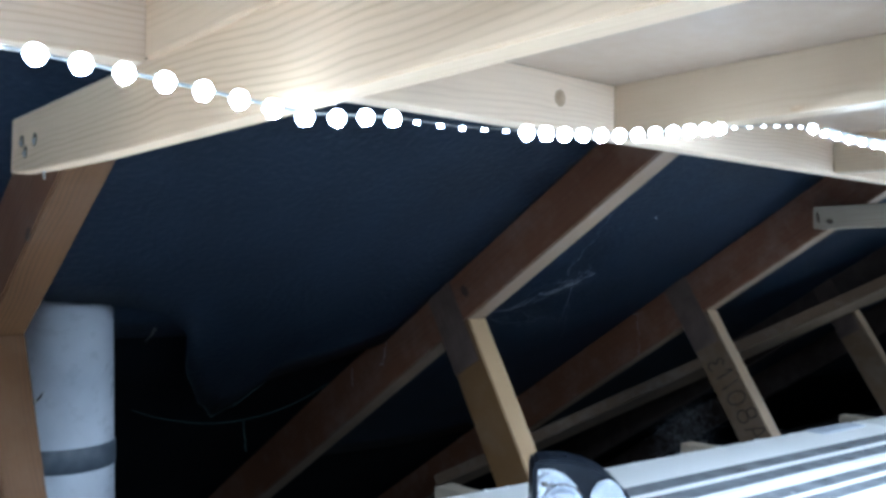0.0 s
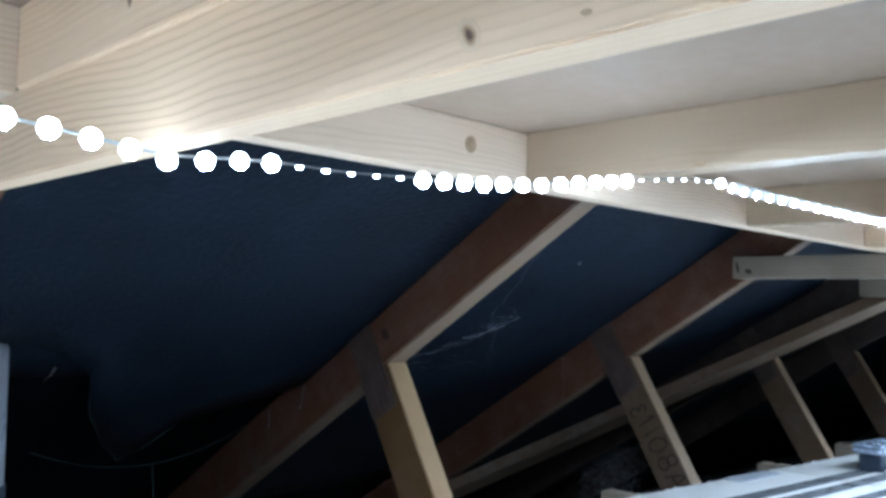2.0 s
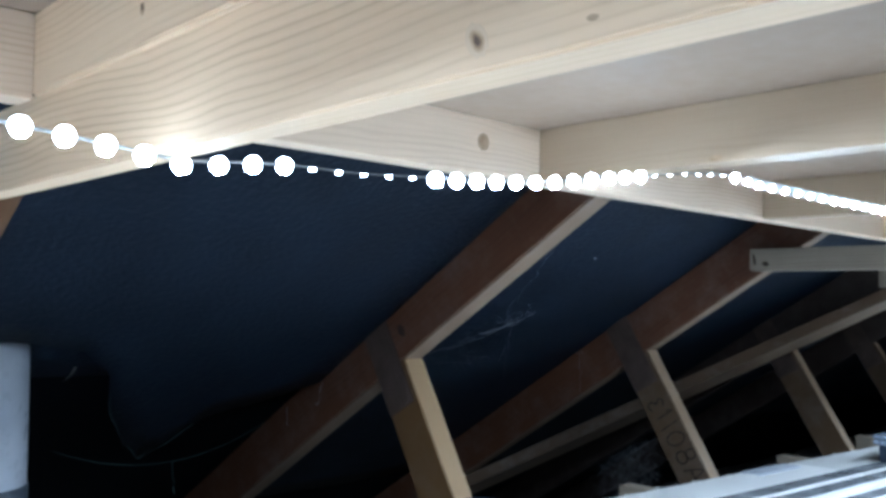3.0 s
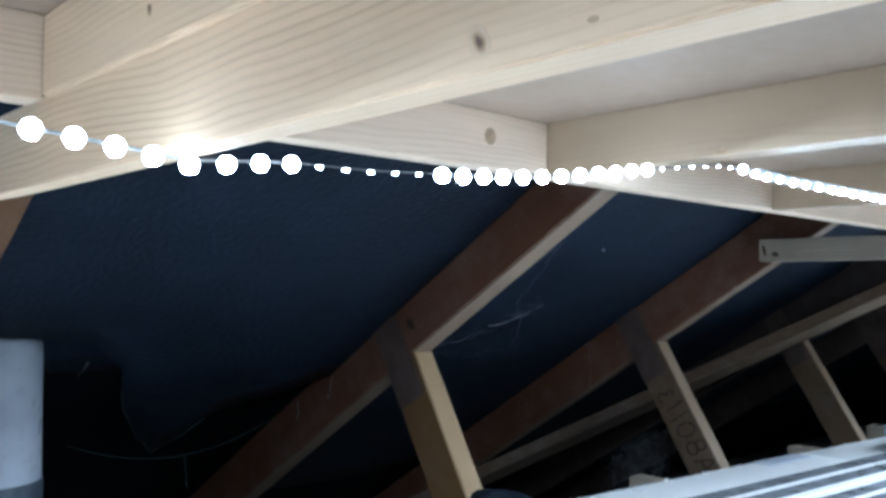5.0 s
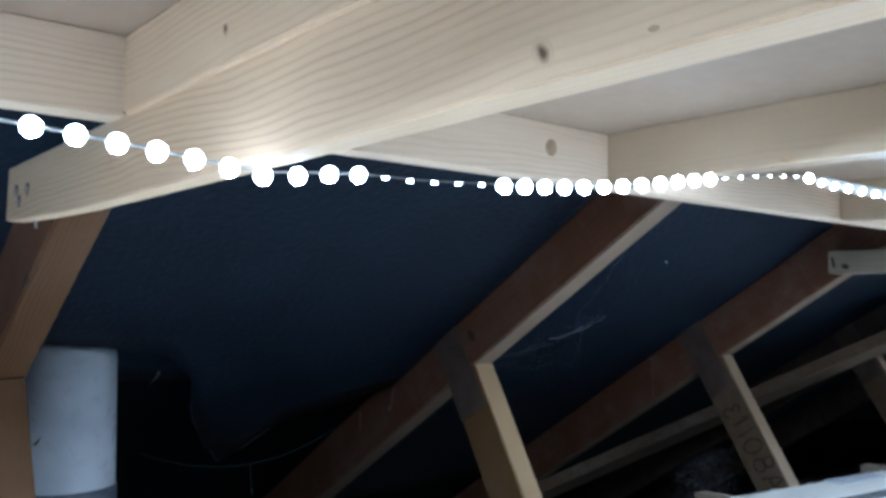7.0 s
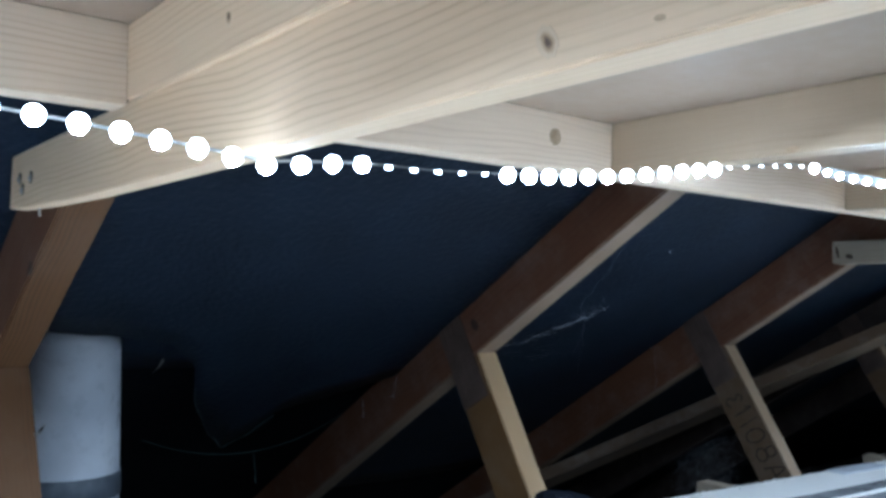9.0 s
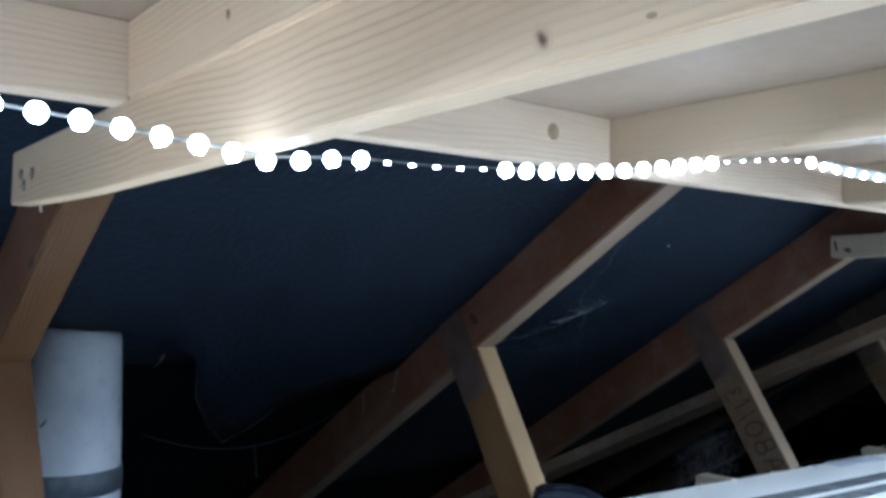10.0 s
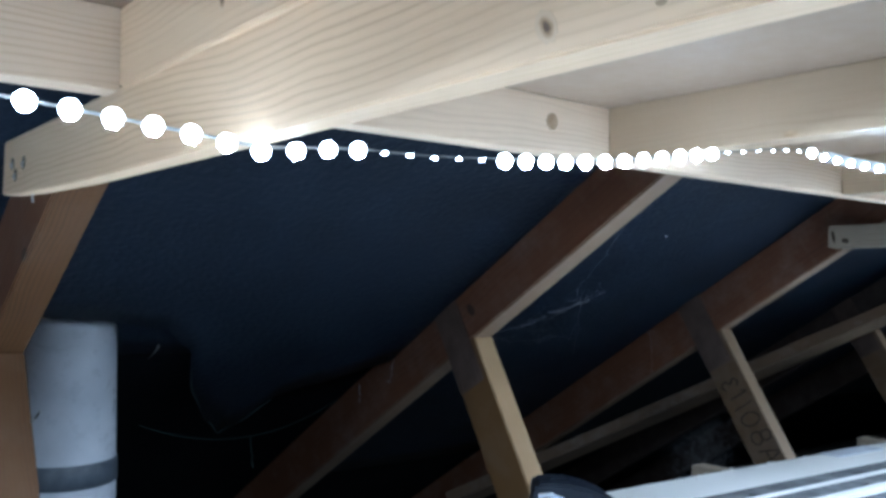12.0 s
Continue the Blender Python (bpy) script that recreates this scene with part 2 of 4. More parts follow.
INK = mottled("brown_marker", (0.014, 0.007, 0.004), (0.03, 0.015, 0.008), scale=80.0, rough=0.7)
FRAY = mottled("frayed_fibre", (0.025, 0.048, 0.048), (0.05, 0.085, 0.085), scale=50.0, rough=0.7)
WIRE = mottled("green_cord", (0.012, 0.032, 0.032), (0.025, 0.055, 0.052), scale=50.0, rough=0.6)
STRIP_TAPE = mottled("white_strip_tape", (0.20, 0.20, 0.19), (0.27, 0.27, 0.26), scale=60.0, rough=0.5)

LED, _, _, led_bsdf = material("lit_led")
led_bsdf.inputs["Base Color"].default_value = (0.9, 0.9, 0.85, 1)
led_bsdf.inputs["Emission Color"].default_value = LED_COLOUR
led_bsdf.inputs["Emission Strength"].default_value = LED_STRENGTH

# added glow round each lamp, standing in for its bloom
LED_SKIRT, _, _, skirt_bsdf = material("led_glow_skirt")
skirt_bsdf.inputs["Base Color"].default_value = (0.9, 0.9, 0.9, 1)
skirt_bsdf.inputs["Emission Color"].default_value = LED_COLOUR
skirt_bsdf.inputs["Emission Strength"].default_value = SKIRT_STRENGTH

GLASS, _, _, g_bsdf = material("clear_lens")
g_bsdf.inputs["Base Color"].default_value = (0.92, 0.95, 1.0, 1)
g_bsdf.inputs["Transmission Weight"].default_value = 1.0
g_bsdf.inputs["Roughness"].default_value = 0.02
g_bsdf.inputs["IOR"].default_value = 1.45


# ------------------------------------------------------------ builders
def part(name, bm, mat, parent=None, label="", m=None, smooth=False):
    """Links a bmesh as one mesh object, under a thing where a parent is given."""
    me = bpy.data.meshes.new(name)
    bmesh.ops.recalc_face_normals(bm, faces=bm.faces)
    bm.to_mesh(me)
    bm.free()
    me.materials.append(mat)
    if smooth:
        for poly in me.polygons:
            poly.use_smooth = True
    ob = new(name, me)
    if m is not None:
        ob.matrix_basis = m
    if parent is not None:
        ob.parent = parent
    if label:
        ob["label"] = label
    return ob


def thing(name, place, label, category, group="", kind=""):
    ob = new(name)
    ob.empty_display_size = 0.05
    ob.matrix_basis = place if isinstance(place, Matrix) else Matrix.Translation(place)
    return tagged(ob, label, category, group, kind)


def prism(outline, y0, y1, bevel=0.0015, cuts=0, wobble=0.0):
    """A solid with the given outline in x and z, from y0 to y1, its edges a little rounded."""
    bm = bmesh.new()
    a = [bm.verts.new((x, y0, z)) for x, z in outline]
    b = [bm.verts.new((x, y1, z)) for x, z in outline]
    n = len(a)
    bm.faces.new(a)
    bm.faces.new(b[::-1])
    for i in range(n):
        j = (i + 1) % n
        bm.faces.new((a[j], a[i], b[i], b[j]))
    bmesh.ops.recalc_face_normals(bm, faces=bm.faces)
    if cuts:
        lo, hi = min(x for x, _ in outline), max(x for x, _ in outline)
        for k in range(1, cuts):
            bmesh.ops.bisect_plane(bm, geom=bm.verts[:] + bm.edges[:] + bm.faces[:], plane_co=(lo + (hi - lo) * k / cuts, 0, 0), plane_no=(1, 0, 0))
        for v in bm.verts:
            v.co.y += wobble * noise.noise((v.co.x * 2.3, 3.1, 0.7))
            v.co.z += wobble * noise.noise((v.co.x * 2.1, 8.3, 2.9))
    if bevel:
        sharp = [e for e in bm.edges if len(e.link_faces) == 2 and e.calc_face_angle() > 0.5]
        bmesh.ops.bevel(bm, geom=sharp, offset=bevel, segments=2, affect="EDGES", clamp_overlap=True)
    return bm


def box(x0, x1, y0, y1, z0, z1, bevel=0.0015, cuts=0, wobble=0.0):
    return prism([(x0, z0), (x1, z0), (x1, z1), (x0, z1)], y0, y1, bevel, cuts, wobble)


def rod(points, radius, sides=8, bm=None):
    """A round tube along a line of points, added to bm where one is given."""
    bm = bm or bmesh.new()
    rings, n = [], len(points)
    pts = [Vector(p) for p in points]
    for i, p in enumerate(pts):
        d = (pts[min(i + 1, n - 1)] - pts[max(i - 1, 0)]).normalized()
        u = d.orthogonal().normalized()
        w = d.cross(u)
        r = radius(i / max(n - 1, 1)) if callable(radius) else radius
        rings.append([bm.verts.new(p + r * (math.cos(2 * math.pi * k / sides) * u + math.sin(2 * math.pi * k / sides) * w)) for k in range(sides)])
    for r0, r1 in zip(rings, rings[1:]):
        # line the rings up so that the tube does not twist
        best = min(range(sides), key=lambda s: (r1[s].co - r0[0].co).length)
        r1[:] = r1[best:] + r1[:best]
        for k in range(sides):
            bm.faces.new((r0[k], r0[(k + 1) % sides], r1[(k + 1) % sides], r1[k]))
    bm.faces.new(rings[0][::-1])
    bm.faces.new(rings[-1])
    return bm


def lathe(profile, sides=40):
    """A turned solid about z from (radius, height) pairs."""
    bm = bmesh.new()
    rings = []
    for r, z in profile:
        rings.append([bm.verts.new((r * math.cos(2 * math.pi * k / sides), r * math.sin(2 * math.pi * k / sides), z)) for k in range(sides)])
    for r0, r1 in zip(rings, rings[1:]):
        for k in range(sides):
            bm.faces.new((r0[k], r0[(k + 1) % sides], r1[(k + 1) % sides], r1[k]))
    bm.faces.new(rings[0][::-1])
    bm.faces.new(rings[-1])
    return bm


def knot_at(place, normal, along, size, parent, mat=None, ratio=0.68):
    """A dark oval knot, slightly proud of a board face."""
    bm = bmesh.new()
    sides = 18
    top = [bm.verts.new((size * math.cos(2 * math.pi * k / sides) * (1 + 0.12 * math.sin(3 * k)), ratio * size * math.sin(2 * math.pi * k / sides), 0.00008)) for k in range(sides)]
    low = [bm.verts.new((v.co.x, v.co.y, -0.0012)) for v in top]
    bm.faces.new(top)
    for k in range(sides):
        bm.faces.new((low[k], low[(k + 1) % sides], top[(k + 1) % sides], top[k]))
    n, a = Vector(normal).normalized(), Vector(along).normalized()
    b = n.cross(a)
    m = Matrix((a, b, n)).transposed().to_4x4()
    m.translation = place
    ob = part("knot", bm, mat or KNOT_PINE)
    ob.matrix_basis = parent.matrix_basis.inverted() @ m if parent.parent is None else parent.matrix_basis.inverted() @ parent.parent.matrix_basis.inverted() @ m
    ob.parent = parent
    return ob


# ------------------------------------------------------------ plan
PITCH = 0.6426           # fall of the roof for each metre towards the eaves
STEEP = 1.6845           # fall of the struts for each metre back from the eaves
SPACING = 0.60
TIE_Y, TIE_Z = 0.85, 1.0  # where strut and rafter meet
SLOPE = math.atan(PITCH)
LEAN = math.atan(STEEP)
DEPTH = 0.076            # rafter depth, square to the roof
RIDGE_Y = -1.45
EAVES_Y = 2.15


def under(y):
    """Height of the rafters' underside."""
    return TIE_Z - PITCH * (y - TIE_Y)


# ------------------------------------------------------------ the loft's shell
FLOOR_Z = 0.16
tagged(part("floor", box(-2.6, 6.4, -5.2, 2.4, FLOOR_Z - 0.05, FLOOR_Z, 0), BLOCK), "dusty plasterboard back under the loft's insulation", "floor", kind="structure")


def felt_sheet(x0, x1, side, y0, y1, up=0.0):
    """Felt over the rafters, sagging between them; side 1 falls to the eaves in front, -1 to the other ones."""
    bm = bmesh.new()
    nx, ny = int((x1 - x0) / 0.05), 60
    grid = []
    for i in range(nx + 1):
        row = []
        for j in range(ny + 1):
            x = x0 + (x1 - x0) * i / nx
            y = y0 + (y1 - y0) * j / ny
            lift = DEPTH / math.cos(SLOPE) + 0.004
            bay = ((x - 0.0175) / SPACING) % 1.0
            sag = 0.022 * math.sin(math.pi * bay) ** 2 * (0.7 + 0.5 * noise.noise((x * 2.0, y * 1.3, 1.7)))
            ripple = 0.004 * noise.noise((x * 7, y * 5, 0.3))
            z = under(y) + lift + up - sag * 0.5 + ripple * math.sin(math.pi * bay)
            row.append(bm.verts.new((x, y if side > 0 else 2 * RIDGE_Y - y, z)))
        grid.append(row)
    for i in range(nx):
        for j in range(ny):
            bm.faces.new((grid[i][j], grid[i + 1][j], grid[i + 1][j + 1], grid[i][j + 1]))
    return bm


# the eaves sheet is near black: the shade there is put into its colour
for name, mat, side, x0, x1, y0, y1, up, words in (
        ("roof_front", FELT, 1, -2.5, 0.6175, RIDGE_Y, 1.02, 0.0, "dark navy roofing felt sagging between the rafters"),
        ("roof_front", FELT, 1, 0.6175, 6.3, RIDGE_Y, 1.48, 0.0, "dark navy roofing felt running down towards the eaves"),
        ("roof_eaves", FELT_EAVES, 1, -2.5, 6.3, 0.90, EAVES_Y + 0.25, 0.009, "roofing felt down to the eaves, blackened as shade"),
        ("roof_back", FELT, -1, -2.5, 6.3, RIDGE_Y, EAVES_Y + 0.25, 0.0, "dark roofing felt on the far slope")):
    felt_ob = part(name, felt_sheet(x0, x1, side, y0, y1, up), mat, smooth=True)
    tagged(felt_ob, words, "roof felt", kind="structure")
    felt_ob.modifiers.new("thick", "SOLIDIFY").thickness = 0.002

for name, x in (("wall_west", -2.6), ("wall_east", 6.3)):
    peak = under(RIDGE_Y) + 0.3
    bm = bmesh.new()
    lo = [bm.verts.new((x, y, z)) for y, z in ((EAVES_Y + 0.3, FLOOR_Z), (RIDGE_Y, peak), (2 * RIDGE_Y - EAVES_Y - 0.3, FLOOR_Z))]
    hi = [bm.verts.new((v.co.x + 0.1, v.co.y, v.co.z)) for v in lo]
    bm.faces.new(lo)
    bm.faces.new(hi[::-1])
    for i in range(3):
        bm.faces.new((lo[i], lo[(i + 1) % 3], hi[(i + 1) % 3], hi[i]))
    tagged(part(name, bm, BLOCK), "grey blockwork gable wall of the loft", "wall", kind="structure")


def wool_bed():
    """Lumpy insulation over the loft floor."""
    bm = bmesh.new()
    nx, ny = 150, 90
    grid = []
    for i in range(nx + 1):
        row = []
        for j in range(ny + 1):
            x, y = -2.4 + 8.6 * i / nx, -1.4 + 3.6 * j / ny
            z = FLOOR_Z + 0.16 + 0.05 * noise.noise((x * 3, y * 3, 0)) + 0.03 * noise.noise((x * 11, y * 11, 4))
            row.append(bm.verts.new((x, y, min(z, under(y) + 0.05))))
        grid.append(row)
    for i in range(nx):
        for j in range(ny):
            bm.faces.new((grid[i][j], grid[i + 1][j], grid[i + 1][j + 1], grid[i][j + 1]))
    return bm


tagged(part("insulation", wool_bed(), WOOL, smooth=True), "lumpy grey mineral wool between the ceiling joists", "insulation", kind="stuff")


# ------------------------------------------------------------ roof trusses
def truss(x):
    """Rafter, strut and ceiling tie of one roof truss; x is the face towards the camera's side."""
    ob = thing("roof_truss", (x, 0, 0), "reddish-brown timber roof truss with a yellower strut", "roof truss", "roof trusses")
    # rafter: local x runs down the slope
    length = (EAVES_Y - RIDGE_Y) / math.cos(SLOPE)
    m = Matrix(((0, -1, 0, 0), (math.cos(SLOPE), 0, math.sin(SLOPE), RIDGE_Y), (-math.sin(SLOPE), 0, math.cos(SLOPE), under(RIDGE_Y)), (0, 0, 0, 1)))
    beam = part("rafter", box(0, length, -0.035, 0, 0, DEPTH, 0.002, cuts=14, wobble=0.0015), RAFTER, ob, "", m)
    # the lower edge is paler timber, brightened in colour for light from below
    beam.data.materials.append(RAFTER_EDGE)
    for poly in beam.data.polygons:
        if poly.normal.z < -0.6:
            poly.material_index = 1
    # strut: local x runs down from the rafter, back from the eaves
    run = (TIE_Z - FLOOR_Z - 0.05) / math.sin(LEAN)
    wide = 0.061
    m = Matrix(((0, -1, 0, 0.0), (-math.cos(LEAN), 0, math.sin(LEAN), TIE_Y), (-math.sin(LEAN), 0, -math.cos(LEAN), TIE_Z), (0, 0, 0, 1)))
    # the head is cut to the rafter's slope
    head = wide / math.tan(math.pi - SLOPE - LEAN)
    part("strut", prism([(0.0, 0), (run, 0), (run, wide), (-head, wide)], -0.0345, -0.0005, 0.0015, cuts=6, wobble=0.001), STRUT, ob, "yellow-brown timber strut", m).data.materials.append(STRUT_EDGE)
    # front edge paler than the sides: lamp light put into the colour
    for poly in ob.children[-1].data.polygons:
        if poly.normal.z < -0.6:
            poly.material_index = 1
    # punched plate over the joint, its teeth pressed into both timbers
    plate = box(-0.078, 0.058, 0.0, 0.0019, 0.008, 0.060, 0.0005)
    for i in range(10):
        for j in range(4):
            at = Matrix.Translation((-0.0705 + 0.0135 * i, 0.0021, 0.0175 + 0.0113 * j)) @ Matrix.Diagonal((0.0085, 0.0008, 0.0022, 1))
            bmesh.ops.create_cube(plate, size=1.0, matrix=at)
    part("nail_plate", plate, PLATE, ob, "dull grey punched nail plate", m)
    m = Matrix(((0, -1, 0, 0), (1, 0, 0, RIDGE_Y), (0, 0, 1, 0), (0, 0, 0, 1)))
    part("ceiling_tie", box(0, EAVES_Y - RIDGE_Y, -0.035, 0, FLOOR_Z, FLOOR_Z + 0.075), RAFTER, ob, "", m)
    return ob


first_truss = truss(0.0)
trusses = {0: first_truss}
for k in (-3, -2, -1, 1, 2, 3, 4):
    trusses[k] = copy_thing(first_truss, Matrix.Translation((k * SPACING - {1: 0.005, 3: -0.024}.get(k, 0.0), 0, 0)))

# the first truss has a browner strut
for child in trusses[0].children:
    if child.name.split(".")[0] == "strut":
        child.data = child.data.copy()
        child.data.materials[0] = STRUT_BROWN
        child.data.materials[1] = STRUT_BROWN
        child["label"] = "red-brown timber strut"
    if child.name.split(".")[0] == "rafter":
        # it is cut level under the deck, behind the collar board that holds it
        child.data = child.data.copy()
        # its side is lightened in colour, standing in for light it doesn't get
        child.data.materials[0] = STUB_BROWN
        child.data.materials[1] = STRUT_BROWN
        stub = bmesh.new()
        stub.from_mesh(child.data)
        level = (-math.sin(SLOPE), 0, math.cos(SLOPE))
        low_end = ((TIE_Y - (1.158 - TIE_Z) / PITCH - RIDGE_Y) / math.cos(SLOPE), 0, 0)
        cut = bmesh.ops.bisect_plane(stub, geom=stub.verts[:] + stub.edges[:] + stub.faces[:], plane_co=low_end, plane_no=level, clear_outer=True)
        bmesh.ops.contextual_create(stub, geom=[e for e in cut["geom_cut"] if isinstance(e, bmesh.types.BMEdge)])
        stub.to_mesh(child.data)
        stub.free()
# the farther struts have greyed; the last rafters have shade put into their colour
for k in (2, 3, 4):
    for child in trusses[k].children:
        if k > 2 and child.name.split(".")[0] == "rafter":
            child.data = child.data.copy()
            child.data.materials[0] = RAFTER_SHADED
            child.data.materials[1] = RAFTER_SHADED
            child["label"] = "rafter with shade darkened into its colour"
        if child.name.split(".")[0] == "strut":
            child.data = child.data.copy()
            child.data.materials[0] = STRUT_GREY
            # here too the front edge carries the lamp light in its colour
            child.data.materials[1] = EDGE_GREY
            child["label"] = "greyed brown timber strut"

# diagonal brace nailed under the rafters
b0, b1 = Vector((1.12, 1.498, 0)), Vector((2.08, 0.409, 0))
b0.z, b1.z = under(b0.y), under(b1.y)
along = (b1 - b0).normalized()
out = Vector((0, -math.sin(SLOPE), -math.cos(SLOPE)))
side = along.cross(out)
m = Matrix((along, side, out)).transposed().to_4x4()
m.translation = b0
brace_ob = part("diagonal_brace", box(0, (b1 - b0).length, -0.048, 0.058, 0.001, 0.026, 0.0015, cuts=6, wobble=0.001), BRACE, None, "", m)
# underside paler than the sides: brightness put into colour, as lamps barely graze it
brace_ob.data.materials.append(BRACE_UNDER)
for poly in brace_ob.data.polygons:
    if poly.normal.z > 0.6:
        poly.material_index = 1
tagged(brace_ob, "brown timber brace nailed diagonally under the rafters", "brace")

# ------------------------------------------------------------ the new deck above the camera
DECK_LOW, DECK_TOP = 1.159, 1.1975
RIM_Y = 0.395
DECK_NEAR = -1.3
deck = thing("raised_deck", Matrix.Translation((0.1, 0, 1.16)) @ Matrix.Rotation(-0.019, 4, "Y") @ Matrix.Translation((-0.1, 0, -1.16)), "new raised deck of pale plywood on pine battens", "deck")
part("plywood_sheet", box(-1.5, 3.5, DECK_NEAR, RIM_Y + 0.020, DECK_TOP + 0.0001, DECK_TOP + 0.013, 0.001), PLY, deck, "pale grey plywood sheet")


def batten(x0, x1, mat=PINE, low=DECK_LOW):
    """A pine batten under the deck, running back from the eaves."""
    length = RIM_Y - DECK_NEAR - 0.0006
    m = Matrix(((0, 1, 0, x0), (-1, 0, 0, RIM_Y - 0.0001), (0, 0, 1, low), (0, 0, 0, 1)))
    return part("batten", box(0, length, 0, x1 - x0, 0, DECK_TOP - low, 0.0006), mat, deck, "", m)


BATTEN_A = batten(-0.0414, -0.0175, PINE, DECK_LOW + 0.0019)
for x in (-1.12, -0.76, -0.404):
    batten(x, x + 0.042)
BATTEN_B = batten(0.312, 0.335, PINE_TAN)
batten(0.683, 0.706, PINE_TAN)
for x in (1.05, 1.42, 1.815, 2.16, 2.53, 2.90, 3.27):
    batten(x, x + 0.023)


def rim(x0, x1):
    m = Matrix.Translation((x0, RIM_Y, DECK_LOW))
    return part("rim", box(0, x1 - x0, 0, 0.018, 0, DECK_TOP - DECK_LOW, 0.0006), PINE_PALE, deck, "", m)


RIMS = [rim(-1.5, -0.0408), rim(-0.0245, 0.326), rim(0.3265, 0.697), rim(0.6975, 1.062), rim(1.0625, 2.4), rim(2.4005, 3.5)]

# collar board that carries the deck and is screwed to the first truss
CX0, CX1, CLOW = -0.038, -0.0255, 1.120
end_y, top_z = 0.627, 1.1602
m = Matrix(((0, 1, 0, CX0), (-1, 0, 0, end_y), (0, 0, 1, CLOW), (0, 0, 0, 1)))
COLLAR = thing("collar_board", m, "pale pine collar board screwed to the truss", "collar", "collar boards")
long = end_y - DECK_NEAR
# its lower edge was planed off a little towards the end
part("board", prism([(0, 0.0042), (0.03, 0.0030), (0.08, 0.0015), (0.16, 0), (long, 0), (long, top_z - CLOW), (0, top_z - CLOW)], 0, CX1 - CX0, 0.0008), PINE, COLLAR)


def collar(x1, low, high, y_end):
    m = Matrix(((0, 1, 0, x1 - 0.035), (-1, 0, 0, y_end), (0, 0, 1, low), (0, 0, 0, 1)))
    ob = thing("collar_board", m, "weathered grey collar board screwed to the rafter", "collar", "collar boards")
    part("board", box(0, y_end - DECK_NEAR, 0, 0.034, 0, high - low, 0.0015, cuts=6, wobble=0.001), GREY_WOOD, ob)
    return ob


COLLAR_2 = collar(1.2, 1.142, 1.178, 0.637)
collar(1.8, 1.135, 1.175, 0.632)

# ------------------------------------------------------------ lit strip
STRIP_BACK = [(-0.0353, 0.267, 1.1163), (-0.0602, 0.2672, 1.1180), (-0.0851, 0.2684, 1.1198), (-0.110, 0.2703, 1.1215), (-0.20, 0.276, 1.1255), (-0.50, 0.280, 1.128), (-1.15, 0.280, 1.128)]
STRIP = [(-0.0353, 0.267, 1.1163),
         (0.0113, 0.278, 1.1225), (0.059, 0.289, 1.1264), (0.110, 0.296, 1.1316), (0.161, 0.301, 1.1370), (0.208, 0.301, 1.1428), (0.255, 0.298, 1.1505),
         (0.302, 0.296, 1.1578), (0.325, 0.294, 1.1610), (0.349, 0.292, 1.1645), (0.396, 0.290, 1.1690), (0.443, 0.287, 1.1675), (0.535, 0.270, 1.1650),
         (0.630, 0.258, 1.1645), (0.690, 0.260, 1.1670), (0.780, 0.258, 1.1580), (0.920, 0.262, 1.1520), (1.05, 0.270, 1.1600), (2.60, 0.280, 1.1850)]


def at_length(points, step):
    """Places and directions at even steps along a line of points, rounded at its corners."""
    fine = []
    pts = [Vector(p) for p in points]
    for i in range(len(pts) - 1):
        a, b, c, d = pts[max(i - 1, 0)], pts[i], pts[i + 1], pts[min(i + 2, len(pts) - 1)]
        # a gentle curve through the points
        tb, tc = (c - a) * 0.5, (d - b) * 0.5
        cap = (c - b).length
        tb = tb.normalized() * min(tb.length, cap)
        tc = tc.normalized() * min(tc.length, cap)
        for k in range(40):
            t = k / 40
            h = (2 * t**3 - 3 * t**2 + 1) * b + (t**3 - 2 * t**2 + t) * tb + (-2 * t**3 + 3 * t**2) * c + (t**3 - t**2) * tc
            fine.append(h)
    fine.append(pts[-1])
    out, gone, nxt = [], 0.0, 0.0
    for a, b in zip(fine, fine[1:]):
        seg = (b - a).length
        while nxt <= gone + seg and seg > 1e-9:
            out.append((a + (b - a) * ((nxt - gone) / seg), (b - a).normalized()))
            nxt += step
        gone += seg
    return out


def turned_over(p):
    """Where the strip hangs free it is twisted, and its lamps show edge on."""
    return p.y > 0.2 and (0.021 < p.x < 0.103 or 0.298 < p.x < 0.402)


def facing(p):
    """Which way the lamps look: down, and towards the eaves where the strip is twisted."""
    if turned_over(p):
        return Vector((-0.12, 0.43, -1.0) if p.x > 0.2 else (0.0, 0.15, -0.99)).normalized()
    if p.x > 0.69:
        return Vector((0.0, 0.16, -0.98) if p.x < 0.95 else (-0.15, -0.47, -0.87)).normalized()
    return Vector((-0.05, -0.60, -0.80) if p.x > 0.42 else (-0.02, -0.24 if p.x > 0.0 else -0.12, -0.97)).normalized()


